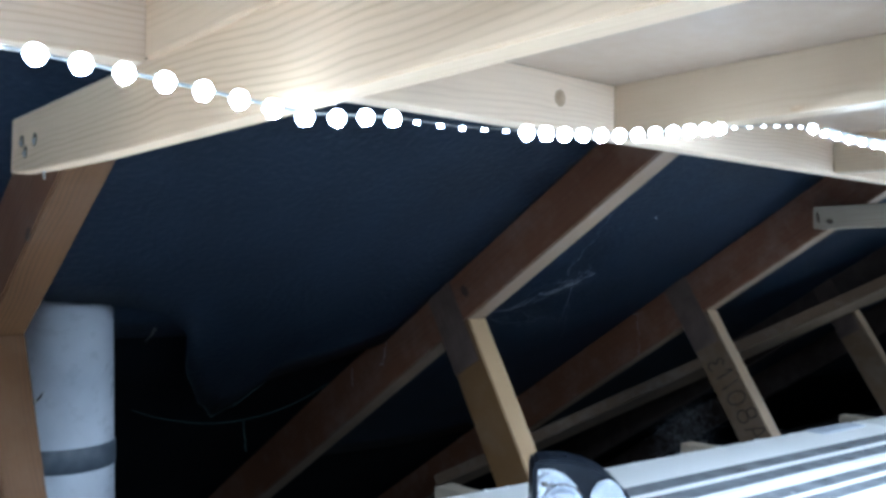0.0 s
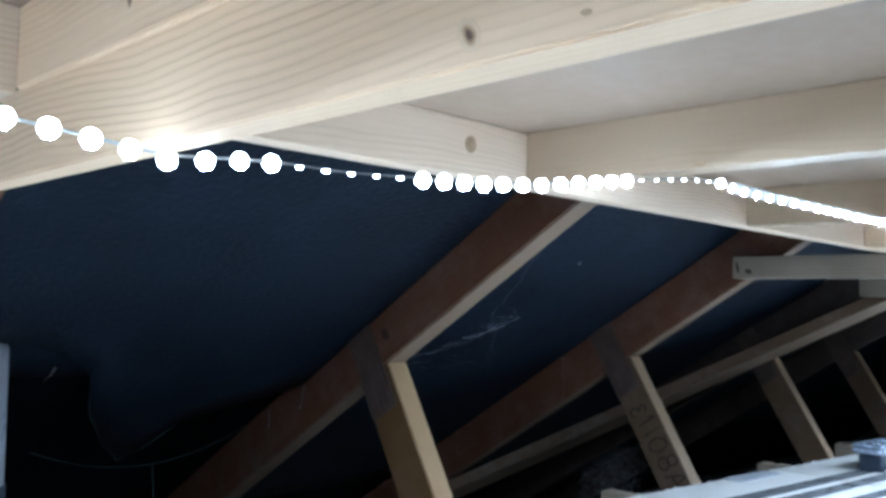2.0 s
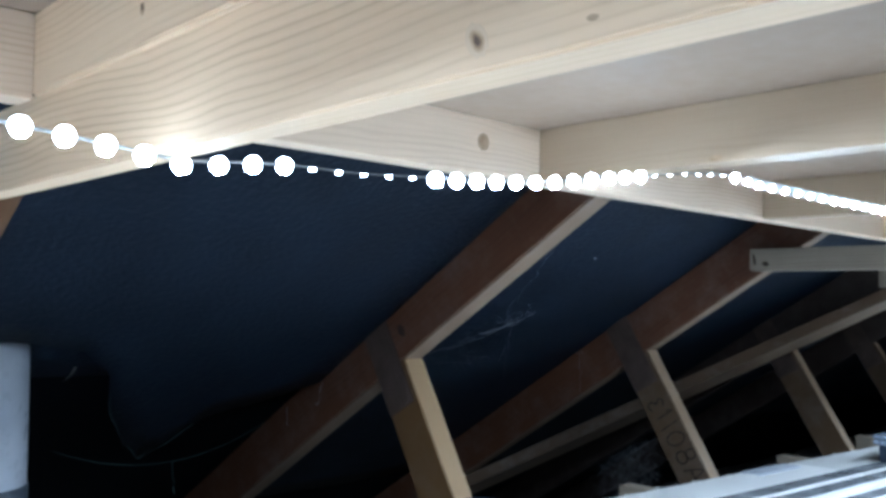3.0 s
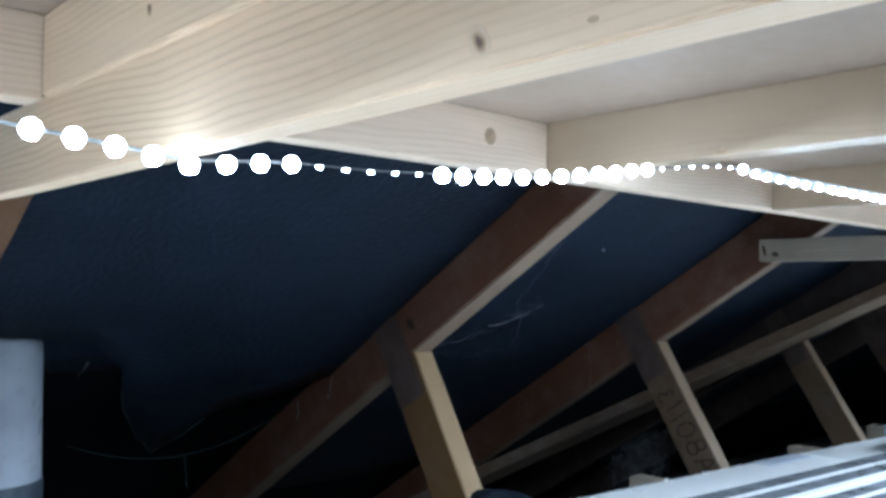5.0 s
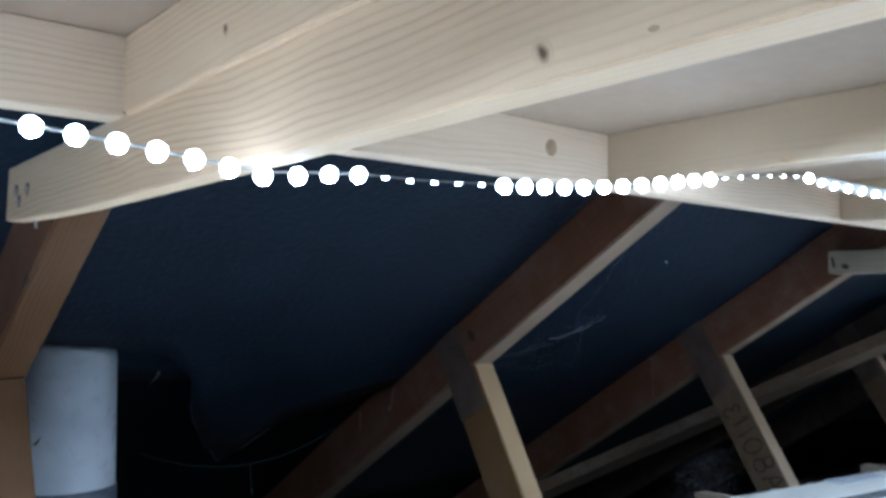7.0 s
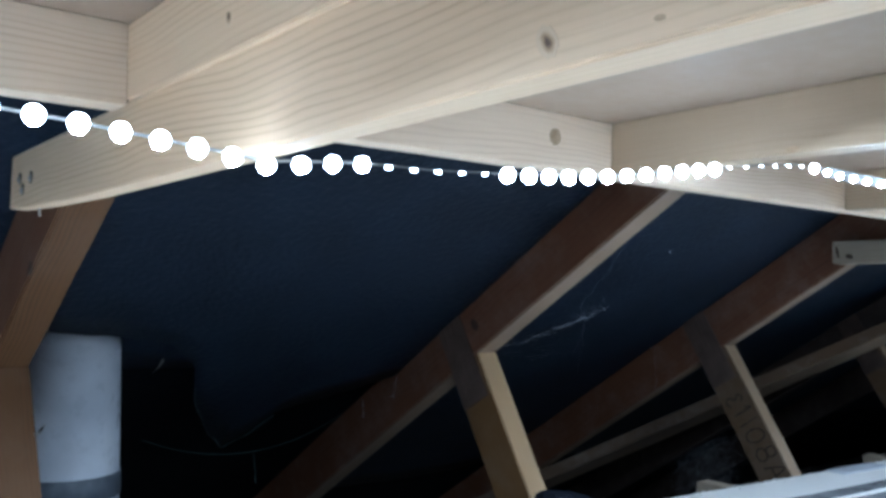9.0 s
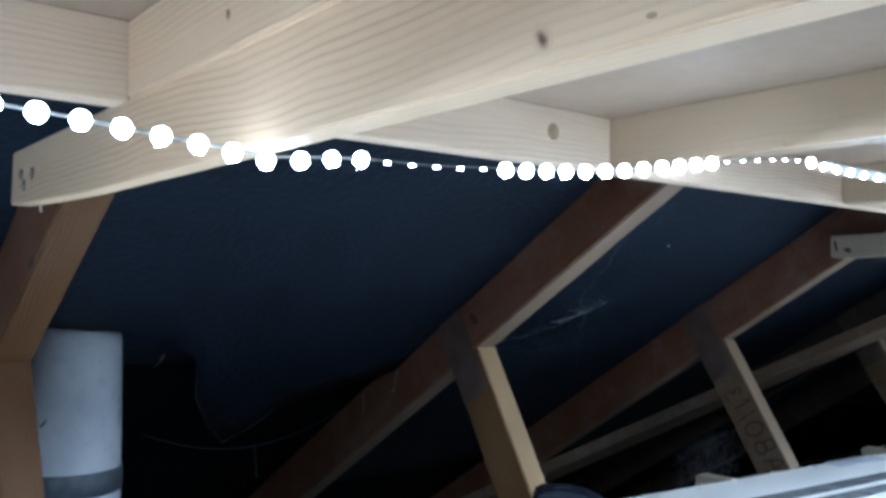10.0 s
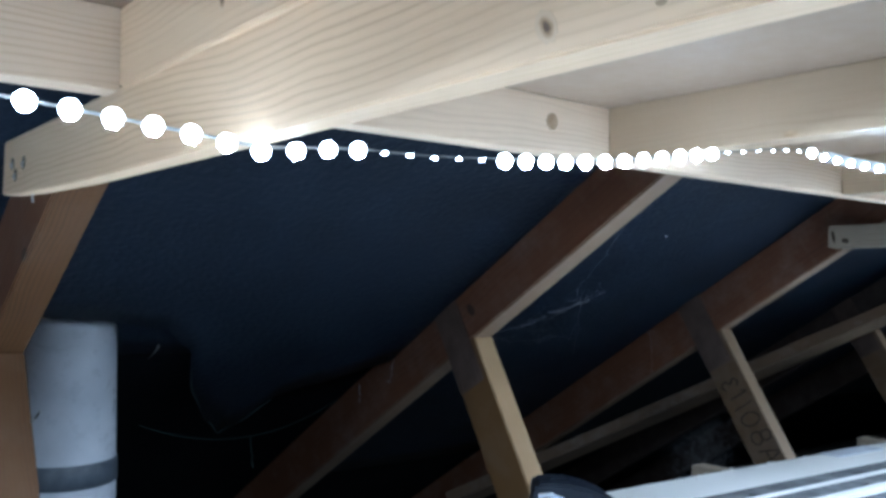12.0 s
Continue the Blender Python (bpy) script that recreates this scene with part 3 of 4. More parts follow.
def led_mesh():
    """One lamp looking along z: an opaque cup, an added glowing skirt and the bright flat face."""
    bm = bmesh.new()
    sides, r = 24, 0.0030
    heights = [(math.sin(a), r * (1.15 - math.cos(a))) for a in (radians(d) for d in (30, 45, 60, 75, 90, 105, 120, 135, 150))]
    rings = [[bm.verts.new((k * r * math.cos(2 * math.pi * i / sides), k * r * math.sin(2 * math.pi * i / sides), z)) for i in range(sides)] for k, z in heights]
    for n, (r0, r1) in enumerate(zip(rings, rings[1:])):
        for i in range(sides):
            bm.faces.new((r0[i], r0[(i + 1) % sides], r1[(i + 1) % sides], r1[i])).material_index = 2
    bm.faces.new(rings[-1]).material_index = 0
    bm.faces.new(rings[0][::-1]).material_index = 1
    me = bpy.data.meshes.new("led")
    bm.to_mesh(me)
    bm.free()
    for mat in (LED, STRIP_TAPE, LED_SKIRT):
        me.materials.append(mat)
    return me


LED_MESH = led_mesh()


def chip_mesh():
    """The same lamp without the round skirt: a flat square chip."""
    bm = bmesh.new()
    bmesh.ops.create_cube(bm, size=1.0, matrix=Matrix.Translation((0, 0, 0.0008)) @ Matrix.Diagonal((0.0018, 0.0022, 0.0014, 1)))
    for f in bm.faces:
        f.material_index = 0 if f.normal.z > 0.5 else (1 if f.normal.z < -0.5 else 2)
    me = bpy.data.meshes.new("led_chip")
    bm.to_mesh(me)
    bm.free()
    for mat in (LED, STRIP_TAPE, LED_SKIRT):
        me.materials.append(mat)
    return me


CHIP_MESH = chip_mesh()


def led_strip(runs, turned):
    """Narrow tape along each run with small round lamps at even steps."""
    ob = thing("led_strip", (0, 0, 0), "lit cool-white lamp strip pinned under the deck", "light strip", "lamp strips")
    for line, step, first in runs:
        bm = bmesh.new()
        last = None
        for p, d in at_length(line, 0.005):
            n = turned(p)
            w = d.cross(n).normalized()
            n = w.cross(d).normalized()
            half = 0.0045 if p.x > 0.42 else 0.0008
            row = [bm.verts.new(p + a * half * w + b * 0.0003 * n) for a, b in ((-1, -1), (1, -1), (1, 1), (-1, 1))]
            if last:
                for k in range(4):
                    bm.faces.new((last[k], last[(k + 1) % 4], row[(k + 1) % 4], row[k]))
            last = row
        part("tape", bm, STRIP_TAPE, ob, "narrow white tape")
        for p, d in at_length(line, step)[first:]:
            n = turned(p)
            w = d.cross(n).normalized()
            n = w.cross(d).normalized()
            lamp = new("led", CHIP_MESH if turned_over(p) or 0.42 < p.x < 0.69 else LED_MESH)
            m = Matrix((d, n.cross(d), n)).transposed().to_4x4()
            # it hangs a little clear of the collar board
            m.translation = p if turned_over(p) or p.x > 0.42 else p - (0.0033 - 0.0012 * math.exp(-((p.x + 0.03) / 0.022) ** 2)) * n
            grown = Matrix.Diagonal((1.15, 1.0, 0.8, 1)) if turned_over(p) and p.x > 0.2 else Matrix.Identity(4)
            lamp.matrix_basis = m @ grown @ Matrix.Scale(0.85 if turned_over(p) else 1.65 if 0.42 < p.x < 0.69 else (1.22 if 0.103 < p.x < 0.30 else 1.06), 4)
            lamp.parent = ob
    return ob


led_strip(((STRIP, 0.0166, 0), (STRIP_BACK, 0.0125, 1)), facing)
# ------------------------------------------------------------ soil pipe by the first truss
# it stands a little out of plumb
PIPE_AT = Matrix.Translation((0.111, 0.985, 1.03)) @ Matrix.Rotation(radians(-1.6), 4, Vector((0.28, 0.96, 0))) @ Matrix.Translation((0, 0, -1.03))
pipe = thing("soil_pipe", PIPE_AT, "white plastic vent pipe rising through the roofing felt", "pipe")
R = 0.050
part("pipe", lathe([(R, FLOOR_Z), (R, 1.06), (R - 0.004, 1.06), (R - 0.004, FLOOR_Z + 0.01)]), UPVC, pipe, smooth=True)
part("joint_band", lathe([(R + 0.0005, 0.845), (R + 0.0015, 0.846), (R + 0.0015, 0.870), (R + 0.0005, 0.871)]), TAPE, pipe, "grey tape band", smooth=True)

# ------------------------------------------------------------ white boards beside the camera
TURN = radians(-5.0)
BOARD_Z = 0.80
shelf_m = Matrix.Translation((0.5, 0.745, BOARD_Z)) @ Matrix.Rotation(TURN, 4, "Z")


def white_board(u0, u1, v0, v1, strips, face=WHITE_BOARD):
    """A long white board; v is measured back from the edge at the eaves. Strips are let into its top."""
    ob = thing("white_board", shelf_m @ Matrix.Translation((u0, -v0, 0)), "long white laminated board with grey gloss strips", "board", "white boards")
    part("panel", box(0, u1 - u0, -(v1 - v0), 0, -0.006, 0, 0.0012), face, ob)
    for a, b in strips:
        part("strip", box(0.001, u1 - u0 - 0.001, v0 - b, v0 - a, -0.001, 0.0012, 0.0005), STRIPE, ob, "dark grey gloss strip")
    return ob


for u0, u1 in ((-1.3, 0.90), (0.902, 2.9)):
    white_board(u0, u1, 0.0, 0.180, [(0.091, 0.121), (0.137, 0.166)], WHITE_BOARD if u0 < 0 else GREY_BOARD)
    white_board(u0, u1, 0.183, 0.285, [(0.200, 0.225), (0.239, 0.262)])
    # rows after the first lie out of view, added to bounce light upward
    for n in range(5):
        v = 0.288 + 0.110 * n
        white_board(u0, u1, v, v + 0.107, [(v + 0.020, v + 0.045), (v + 0.059, v + 0.082)])
tagged(part("tape_patch", box(0, 0.138, -0.034, 0, 0, 0.0022, 0.0003), TAG, None, "", shelf_m @ Matrix.Translation((0.730, -0.003, 0.0004))), "blue-grey tape patch stuck on the white board", "tape")


def bearer(x, y_end):
    m = Matrix(((0, 1, 0, x), (-1, 0, 0, y_end), (0, 0, 1, BOARD_Z - 0.0062 - 0.045), (0, 0, 0, 1)))
    return tagged(part("bearer", box(0, 0.95, 0, 0.032, 0, 0.0445, 0.0015, cuts=4, wobble=0.001), GREY_WOOD, None, "", m), "greyed timber bearer under the white boards", "bearer", "shelf bearers")


for x, y_end in ((0.02, 0.86), (0.507, 0.815), (0.997, 0.775), (1.49, 0.735), (1.93, 0.74)):
    bearer(x, y_end)


# ------------------------------------------------------------ marks on the timbers
knot_at((CX0, 0.1305, 1.1272), (-1, 0, 0), (0, 1, 1.6), 0.0044, COLLAR)
knot_at((CX0, 0.1003, 1.1252), (-1, 0, 0), (0, 1, 0.1), 0.0014, COLLAR, KNOT_SOFT, 0.5)
knot_at((-0.0416, 0.288, 1.172), (-1, 0, 0), (0, 0.3, 1), 0.0048, BATTEN_A)
knot_at((0.251, RIM_Y, 1.1835), (0, -1, 0), (0.3, 0, 1), 0.0060, RIMS[1], KNOT_SOFT, 0.95)
knot_at((0.595, 0.857, 1.037), (-1, 0, 0), (0, 1, 1), 0.0090, trusses[1], KNOT_DARK)
knot_at((0.0, 0.730, 1.092), (-1, 0, 0), (0, 1, 0.4), 0.0075, trusses[0], KNOT_DARK)


def screw(name, place, into, size, parent, label):
    """A countersunk screw head with a cross slot in a small splintered hole."""
    n = Vector(into).normalized() * -1
    bm = lathe([(size * 1.5, -0.001), (size * 1.5, 0.0002), (size * 0.9, 0.0003), (size * 0.8, 0.0010), (size * 0.3, 0.0013)], 16)
    for a in (0, math.pi / 2):
        bmesh.ops.create_cube(bm, size=1.0, matrix=Matrix.Translation((0, 0, 0.0013)) @ Matrix.Rotation(a, 4, "Z") @ Matrix.Diagonal((size * 1.1, size * 0.22, 0.0006, 1)))
    ob = part(name, bm, SCREW)
    m = n.to_track_quat("Z", "Y").to_matrix().to_4x4()
    m.translation = place
    ob.matrix_basis = parent.matrix_basis.inverted() @ m
    ob.parent = parent
    ob["label"] = label
    return ob


for y, z in ((0.6025, 1.1418), (0.5745, 1.1402), (0.5945, 1.1341)):
    hole = lathe([(0.0042, -0.001), (0.0041, 0.0001), (0.0026, 0.00015), (0.001, -0.0004)], 11)
    for v in hole.verts:
        v.co.xy *= 1 + 0.25 * noise.noise((v.co.x * 900, v.co.y * 900, y * 50))
    ob = part("screw_hole", hole, KNOT)
    ob.matrix_basis = COLLAR.matrix_basis.inverted() @ (Matrix.Translation((CX0 - 0.0002, y, z + 0.001)) @ Matrix.Rotation(radians(-90), 4, "Y"))
    ob.parent = COLLAR
    ob["label"] = "dark splintered screw hole"
    screw("screw", (CX0 - 0.0002, y, z), (1, 0, 0), 0.0016, COLLAR, "shiny screw head")
knot_at((1.1637, 0.609, 1.153), (-1, 0, 0), (0, 1, 0.3), 0.0058, COLLAR_2, KNOT)
knot_at((1.1637, 0.628, 1.160), (-1, 0, 0), (0, 0.2, 1), 0.0095, COLLAR_2, KNOT, 0.25)
nail = rod([(0, 0, 0), (0, 0, -0.003), (0.0004, 0, -0.0055)], 0.0009, 6)
nail_ob = part("nail_tip", nail, SCREW)
nail_ob.matrix_basis = COLLAR.matrix_basis.inverted() @ Matrix.Translation((-0.032, 0.575, CLOW + 0.002))
nail_ob.parent = COLLAR
nail_ob["label"] = "bent nail tip"


bent = rod([(0, 0, 0), (0.004, 0.002, 0.002), (0.009, 0.005, 0.008)], lambda t: 0.0013 * (1.2 - 0.7 * t), 6)
part("nail_tip", bent, SCREW, trusses[0], "bent nail standing out of the strut", Matrix.Translation((0.031, 0.805, 0.943)))


knot_at((-0.0001, 0.724, 1.0875), (-1, 0, 0), (0, 1, -0.64), 0.0075, trusses[0], KNOT, 0.6)
knot_at((0.3118, 0.2560, 1.1655), (-1, 0, 0), (0, 1, 0), 0.0046, BATTEN_B, KNOT_SOFT, 0.45)


# hand-written mark on the third truss's strut, running down it
def strut_point(u, v):
    """A place on the strut's face: u down from its head, v across from its front edge."""
    return Vector((1.1992, TIE_Y - u * math.cos(LEAN) + v * math.sin(LEAN), TIE_Z - u * math.sin(LEAN) - v * math.cos(LEAN)))


def stroke(points, n=5):
    """A pen line through points of the strut's face, rounded at its turns."""
    pts = [Vector((*p, 0)) for p in points]
    out = []
    for i in range(len(pts) - 1):
        a, b, c, d = pts[max(i - 1, 0)], pts[i], pts[i + 1], pts[min(i + 2, len(pts) - 1)]
        for k in range(n):
            t = k / n
            out.append(0.5 * (2 * b + (c - a) * t + (2 * a - 5 * b + 4 * c - d) * t * t + (3 * b - a - 3 * c + d) * t**3))
    return out + [pts[-1]]


def ring(cx, cy, rx, ry, lean=0.0, turns=1.06):
    return [(cx + rx * math.cos(a) + lean * ry * math.sin(a), cy + ry * math.sin(a)) for a in (2 * math.pi * turns * k / 12 + 1.2 for k in range(13))]


# each sign: its place down the strut, its foot across it, its width and height, and its pen lines
SIGNS = ((0.094, 0.050, 0.017, 0.033, (((0.95, 0.86), (0.45, 1.0), (0.08, 0.78), (0.50, 0.54), (0.05, 0.30), (0.35, 0.0), (1.0, 0.14)),)),
         (0.116, 0.046, 0.010, 0.036, (((0.0, 0.70), (0.55, 1.0), (0.75, 0.0)),)),
         (0.138, 0.047, 0.010, 0.038, (((0.3, 1.0), (0.5, 0.5), (0.65, 0.0)),)),
         (0.163, 0.045, 0.023, 0.036, (ring(0.5, 0.5, 0.5, 0.5, 0.1),)),
         (0.197, 0.042, 0.024, 0.038, (ring(0.52, 0.74, 0.36, 0.26), ring(0.48, 0.25, 0.46, 0.27))),
         (0.230, 0.041, 0.024, 0.036, (((0.0, 0.0), (0.35, 0.8), (0.55, 1.0), (0.72, 0.7), (1.0, 0.0)), ((0.10, 0.36), (0.95, 0.42)))))
for u0, foot, wide_by, tall, lines in SIGNS:
    bm = bmesh.new()
    for line in lines:
        pts = [strut_point(u0 + (p.x - 0.5) * wide_by, foot - p.y * tall) for p in stroke(line)]
        last = None
        for i, p in enumerate(pts):
            d = (pts[min(i + 1, len(pts) - 1)] - pts[max(i - 1, 0)]).normalized()
            w = d.cross(Vector((1, 0, 0))) * (0.00115 + 0.0004 * noise.noise((i * 0.5, u0 * 90, tall)))
            row = [bm.verts.new(p + w), bm.verts.new(p - w), bm.verts.new(p - w + Vector((0.0015, 0, 0))), bm.verts.new(p + w + Vector((0.0015, 0, 0)))]
            if last:
                for k in range(4):
                    bm.faces.new((last[k], last[(k + 1) % 4], row[(k + 1) % 4], row[k]))
            last = row
    ob = part("written_mark", bm, INK)
    ob.matrix_basis = trusses[2].matrix_basis.inverted()
    ob.parent = trusses[2]
    ob["label"] = "brown hand-written mark"

# ------------------------------------------------------------ torn felt, cords and cobwebs
lift = DEPTH / math.cos(SLOPE)


def on_felt(x, y, off):
    return Vector((x, y, under(y) + lift - off))


def torn_flap():
    """An upper felt lap whose torn lower edge hangs free between two rafters."""
    edge = ((0.040, 0.908), (0.10, 0.917), (0.15, 0.919), (0.200, 0.925), (0.250, 0.975), (0.285, 1.055), (0.330, 1.120), (0.385, 1.185),
            (0.410, 1.150), (0.425, 1.100), (0.470, 1.075), (0.520, 1.060), (0.597, 1.035))
    bm = bmesh.new()
    cols = []
    for i in range(len(edge) - 1):
        (xa, ya), (xb, yb) = edge[i], edge[i + 1]
        for k in range(5):
            t = k / 5
            cols.append((xa + (xb - xa) * t, ya + (yb - ya) * t))
    cols.append(edge[-1])
    grid, hem = [], []
    for x, ye in cols:
        ye += (0.006 if x > 0.22 else 0.0012) * noise.noise((x * 60, 1, 2))
        row = []
        for j in range(13):
            t = j / 12
            y = 0.55 + (ye - 0.55) * t
            bay = (x - 0.0175) / SPACING
            hang = 0.012 * math.sin(math.pi * bay) ** 2 + 0.014 + 0.020 * max(0, t - 0.75) * (1 + noise.noise((x * 9, 0, 5)))
            row.append(bm.verts.new(on_felt(x, y, hang)))
        if 0.26 < x < 0.43:
            hem.append(row[-1].co + Vector((0, -0.004, -0.003)))
        grid.append(row)
    for a, b in zip(grid, grid[1:]):
        for j in range(12):
            bm.faces.new((a[j], b[j], b[j + 1], a[j + 1]))
    return bm, hem


lap_bm, hem = torn_flap()
# a darker copy of the felt, so that the lap reads as dimly lit
flap = part("roof_lap", lap_bm, FELT_LAP, smooth=True)
flap.modifiers.new("thick", "SOLIDIFY").thickness = 0.0012
tagged(flap, "torn dark felt lap hanging with a ragged edge", "felt flap", kind="structure")
part("frayed_edge", rod(hem, lambda t: 0.0009 * (0.2 + 0.8 * abs(math.sin(9 * t))), 6), FRAY, flap, "frayed greenish edge of torn felt")


def sag_line(a, b, drop, n=14, wob=0.0):
    a, b = Vector(a), Vector(b)
    return [a.lerp(b, i / n) + Vector((wob * noise.noise((i * 0.7, a.x, 1)), wob * noise.noise((i * 0.7, a.y, 2)), -drop * 4 * (i / n) * (1 - i / n) + wob * noise.noise((i * 0.7, 3, a.z)))) for i in range(n + 1)]


cord = thing("thin_cord", (0, 0, 0), "thin green cord sagging across the dark eaves", "cord")
part("line", rod(sag_line((0.26, 1.215, 0.868), (0.60, 1.19, 0.876), 0.044, 24), 0.0007, 6), WIRE, cord)
part("loose_end", rod(sag_line((0.452, 1.205, 0.828), (0.455, 1.205, 0.778), 0.0, 8, 0.004), 0.0009, 6), WIRE, cord)

web = thing("cobweb", (0, 0, 0), "grey cobweb strands stretched between two rafters", "cobweb")
for line, r in ((sag_line((0.745, 0.719, 1.150), (0.794, 0.840, 1.070), 0.004, 14, 0.006), 0.0006), (sag_line((0.794, 0.840, 1.070), (0.847, 0.875, 1.046), 0.006, 10, 0.004), 0.0011),
                (sag_line((0.814, 0.903, 1.030), (0.867, 0.846, 1.066), 0.003, 10, 0.003), 0.0014), (sag_line((0.832, 0.896, 1.034), (0.655, 0.975, 0.995), 0.012, 16, 0.006), 0.0006),
                (sag_line((0.850, 0.880, 1.044), (1.007, 1.034, 0.946), 0.008, 14, 0.005), 0.0005), (sag_line((0.640, 0.93, 1.01), (0.80, 0.91, 1.026), 0.014, 14, 0.006), 0.0005),
                (sag_line((0.80, 0.905, 1.03), (0.845, 0.880, 1.046), 0.002, 8, 0.006), 0.0018)):
    part("strand", rod(line, 0.30 * r, 5), SILK, web)
rng = random.Random(21)
fluff = bmesh.new()
for k in range(22):
    a = Vector((0.826, 0.890, 1.038)).lerp(Vector((0.872, 0.846, 1.068)), rng.betavariate(2, 2)) + Vector((rng.gauss(0, 0.004), rng.gauss(0, 0.004), rng.gauss(0, 0.003)))
    b = a + Vector((rng.gauss(0.004, 0.014), rng.gauss(-0.004, 0.012), rng.gauss(0.001, 0.007)))
    rod(sag_line(a, b, rng.uniform(-0.003, 0.004), 7, 0.003), rng.uniform(0.00008, 0.00020), 3, fluff)
for k in range(14):
    a = Vector((0.66, 0.95, 1.00)) + Vector((rng.uniform(0, 0.16), rng.uniform(-0.03, 0.0), rng.uniform(-0.02, 0.02)))
    b = a + Vector((rng.uniform(0.02, 0.07), rng.gauss(-0.01, 0.012), rng.gauss(0.006, 0.010)))
    rod(sag_line(a, b, 0.003, 7, 0.004), 0.00012, 3, fluff)
rod(sag_line((0.846, 0.872, 1.048), (0.862, 0.915, 0.985), 0.003, 10, 0.005), 0.00018, 3, fluff)
part("fluff", fluff, SILK, web, "dusty tuft of fine threads")

threads = thing("cobweb", (0, 0, 0), "dusty thread of cobweb hanging from a rafter", "cobweb")
for line, r in ((sag_line((0.5925, 0.960, 1.030), (0.5925, 1.025, 0.984), 0.0, 10, 0.003), 0.0006), (sag_line((0.5925, 1.025, 0.984), (0.5925, 1.034, 0.920), 0.0, 10, 0.003), 0.0006),
                (sag_line((0.5925, 1.115, 0.909), (0.5925, 1.114, 0.880), 0.0, 8, 0.0015), 0.0007), (sag_line((0.5925, 1.034, 0.922), (0.5925, 1.042, 0.921), 0.0, 6, 0.001), 0.0009)):
    part("strand", rod(line, 0.7 * r, 5), SILK, threads)
threads_2 = thing("cobweb", (0, 0, 0), "dusty thread of cobweb hanging from a rafter", "cobweb")
for line in (sag_line((1.197, 1.002, 0.989), (1.197, 0.995, 0.904), 0.0, 10, 0.004), sag_line((1.197, 1.03, 0.99), (1.197, 0.99, 0.99), 0.004, 10, 0.003)):
    part("strand", rod(line, 0.0003, 5), SILK, threads_2)


def felt_nail(x, y, size, lean):
    p = on_felt(x, y, 0.012)
    bm = rod([(0, 0, 0), (0.4 * lean * size, -0.2 * size, -0.7 * size), (lean * size, -0.5 * size, -1.2 * size)], lambda t: 0.0016 * (1.15 - t), 6)
    ob = part("felt_nail", bm, SCREW, None, "", Matrix.Translation(p))
    return tagged(ob, "bright nail tip poking through the felt", "nail", "felt nails")


felt_nail(0.873, 0.739, 0.003, 0.2)
felt_nail(0.214, 0.985, 0.012, -1.2)
felt_nail(0.437, 1.008, 0.002, 0.3)

# ------------------------------------------------------------ head torch and steel block on the white boards
torch_m = Matrix.Translation((0.452, 0.604, BOARD_Z + 0.0012)) @ Matrix.Rotation(radians(-41.6), 4, "Z") @ Matrix.Translation((0.004, 0, 0)) @ Matrix.Diagonal((1.05, 1, 0.95, 1))
torch = thing("head_torch", torch_m, "navy-black head torch with clear chrome-backed lenses", "head torch")
outline = [(0.0, 0.004), (0.004, 0.0), (0.098, 0.0), (0.103, 0.006), (0.101, 0.022), (0.094, 0.037), (0.083, 0.050), (0.069, 0.061), (0.052, 0.069), (0.034, 0.073), (0.016, 0.0735), (0.004, 0.0715), (0.0, 0.066)]
part("housing", prism(outline, 0.0, 0.046, 0.004), BLACK, torch, "navy-black plastic housing")


def inset(pts, k, cx, cz):
    return [(cx + (x - cx) * k, cz + (z - cz) * k) for x, z in pts]


front = [(0.005, 0.006), (0.055, 0.006), (0.054, 0.018), (0.049, 0.034), (0.041, 0.048), (0.031, 0.058), (0.018, 0.064), (0.005, 0.063)]
part("reflector", prism(front, -0.0015, 0.0015, 0.001), CHROME, torch, "chrome reflector")
for k, (cx, cz, r) in enumerate(((0.013, 0.052, 0.0075), (0.029, 0.028, 0.021))):
    dish = lathe([(r, 0.0), (r * 0.97, 0.0032), (r * 0.90, 0.0034), (r * 0.72, 0.0018), (r * 0.45, 0.0008), (r * 0.2, 0.0005)], 32)
    part("dish", dish, CHROME, torch, "small chrome dish", Matrix.Translation((cx, -0.0016, cz)) @ Matrix.Rotation(radians(90), 4, "X"), True)
part("lens", prism(inset(front, 0.97, 0.030, 0.034), -0.0085, -0.0052, 0.0014), GLASS, torch, "clear plastic lens")
side_lens = [(0.056, 0.008), (0.088, 0.008), (0.092, 0.020), (0.091, 0.034), (0.085, 0.046), (0.075, 0.054), (0.064, 0.051), (0.057, 0.040)]
part("side_reflector", prism(side_lens, -0.0012, 0.0015, 0.0008), CHROME, torch, "chrome reflector")
part("side_lens", prism(inset(side_lens, 0.98, 0.074, 0.030), -0.0075, -0.0045, 0.0012), GLASS, torch, "clear plastic lens")
part("switch", box(0.018, 0.036, 0.014, 0.024, 0.0730, 0.0755, 0.0008), BLACK, torch, "small black switch")

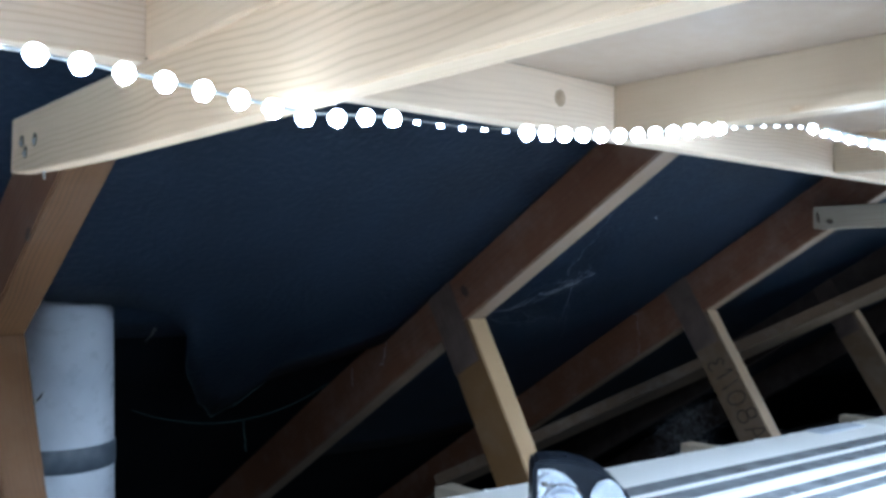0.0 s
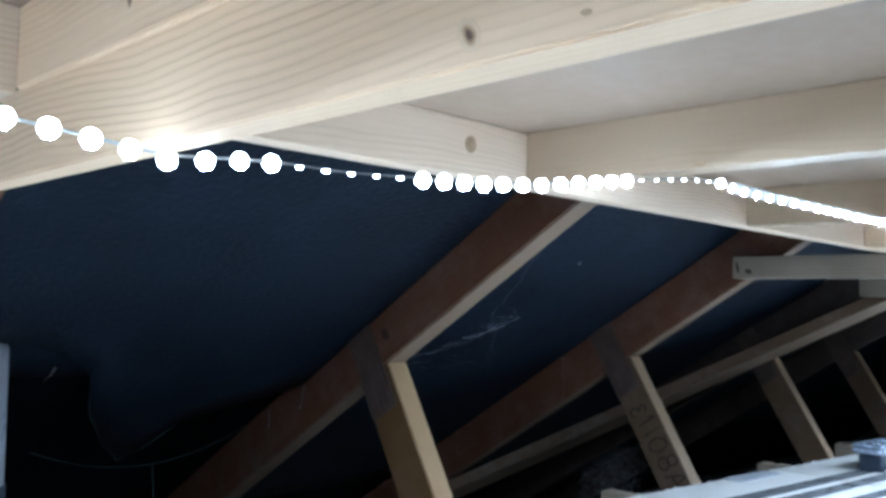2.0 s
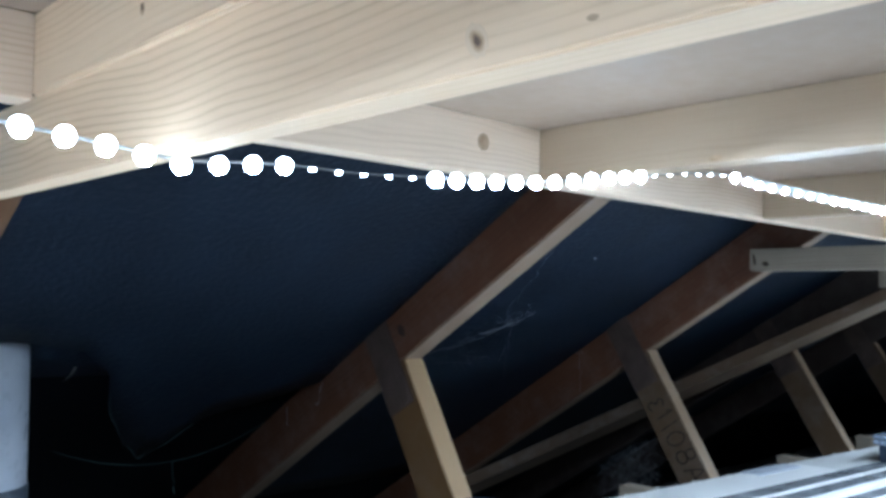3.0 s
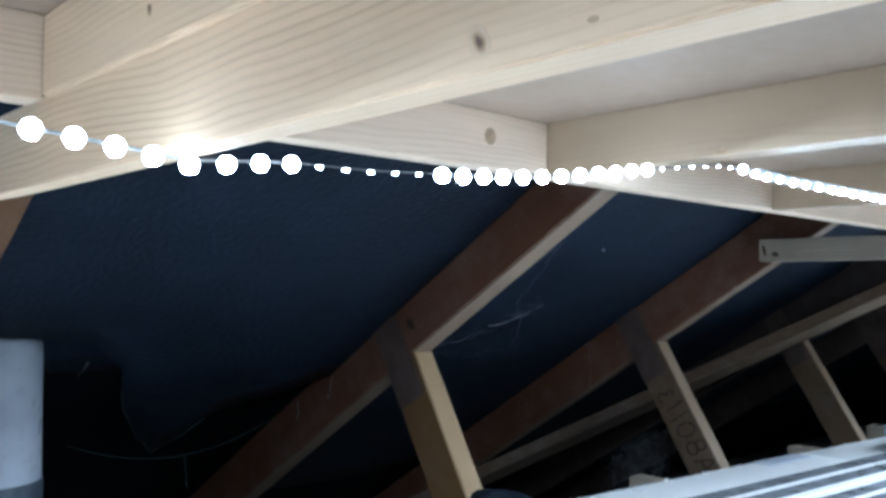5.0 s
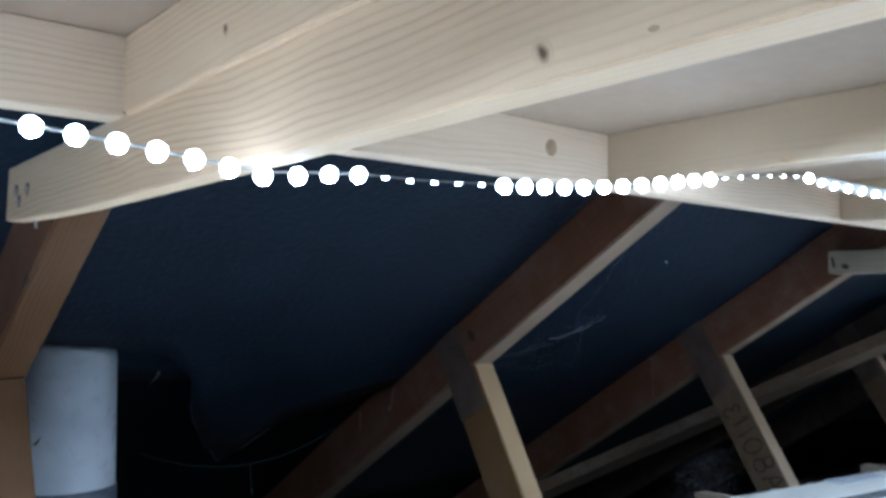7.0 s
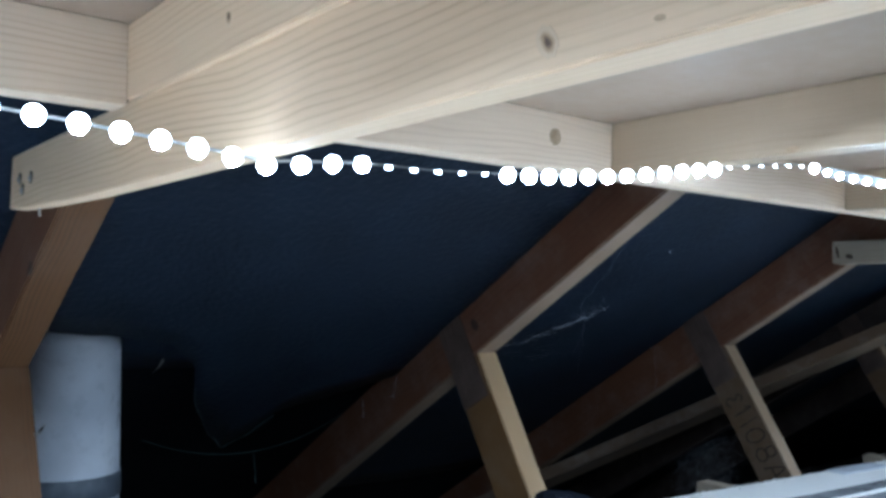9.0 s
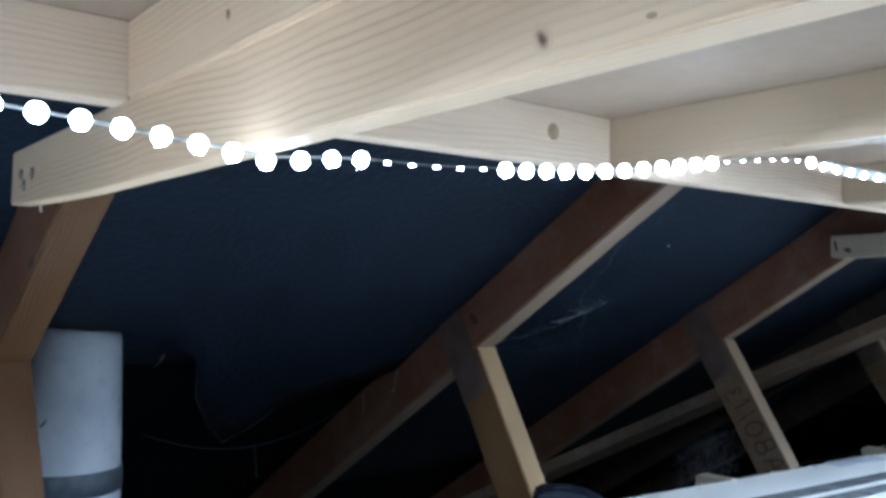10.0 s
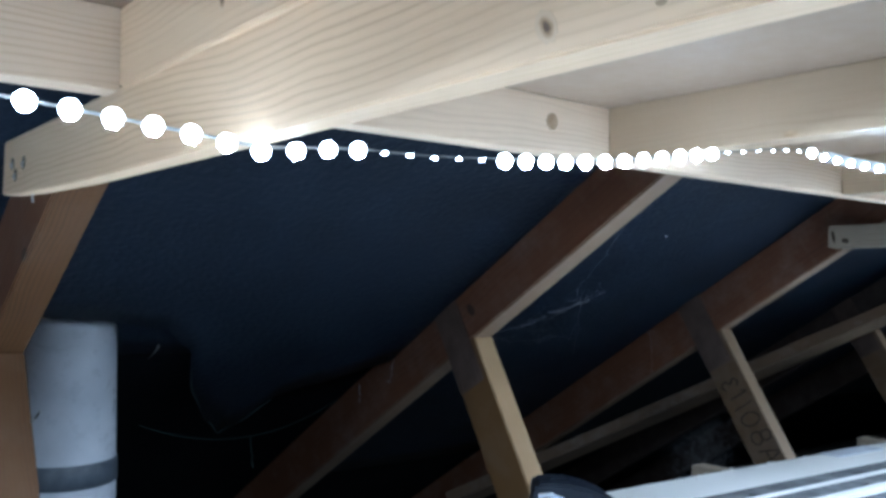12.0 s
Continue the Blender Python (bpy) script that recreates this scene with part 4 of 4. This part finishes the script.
block_m = shelf_m @ Matrix.Translation((1.035, -0.092, 0.0013))
block = thing("steel_block", block_m, "blue-silver steel block with an overhanging cap plate", "steel block")
part("base", box(0.016, 0.20, -0.040, 0.0, 0.0, 0.033, 0.002), DARK_STEEL, block, "dark steel base")
part("lower_flange", box(0.0, 0.21, -0.046, 0.004, 0.0332, 0.0425, 0.0012), STEEL, block, "silver steel flange")
part("groove", box(0.003, 0.207, -0.043, 0.001, 0.0426, 0.0449, 0.0003), DARK_STEEL, block, "dark groove")
part("cap_plate", box(-0.001, 0.211, -0.047, 0.005, 0.0450, 0.0500, 0.0012), STEEL, block, "blue-silver cap plate")
part("screw_head", lathe([(0.0045, 0), (0.0058, 0.003), (0.0055, 0.011), (0.003, 0.014)], 18), CHROME, block, "bright chrome screw foot", Matrix.Translation((0.026, -0.048, 0.0)), True)

# loose crumbs of plaster along the board's edge
crumbs = bmesh.new()
rng = random.Random(4)
for k in range(80):
    u, v = rng.uniform(0.0, 1.2), abs(rng.gauss(0.0, 0.006)) + 0.001
    r = rng.uniform(0.0007, 0.0026)
    bmesh.ops.create_icosphere(crumbs, subdivisions=1, radius=r, matrix=shelf_m @ Matrix.Translation((u, -v, r * 0.5)) @ Matrix.Diagonal((1, rng.uniform(0.6, 1), 0.7, 1)))
tagged(part("crumbs", crumbs, WHITE_BOARD), "white plaster crumbs lying along the board edge", "debris", kind="stuff")

wisps = thing("cobweb", (0, 0, 0), "tangled grey cobweb in the dark below the rafters", "cobweb")
rng = random.Random(9)
tangle = bmesh.new()
for k in range(620):
    turn, far = rng.uniform(0, 2 * math.pi), rng.gauss(0.075, 0.028)
    a = Vector((2.0 + 0.9 * far * math.cos(turn), 1.40 + rng.uniform(-0.05, 0.05), 0.60 + far * math.sin(turn)))
    b = a + Vector((rng.gauss(0, 0.03), rng.gauss(0, 0.02), rng.gauss(0, 0.03)))
    rod(sag_line(a, b, rng.uniform(-0.012, 0.012), 6, 0.006), rng.uniform(0.00016, 0.00042), 3, tangle)
part("tangle", tangle, SILK, wisps)
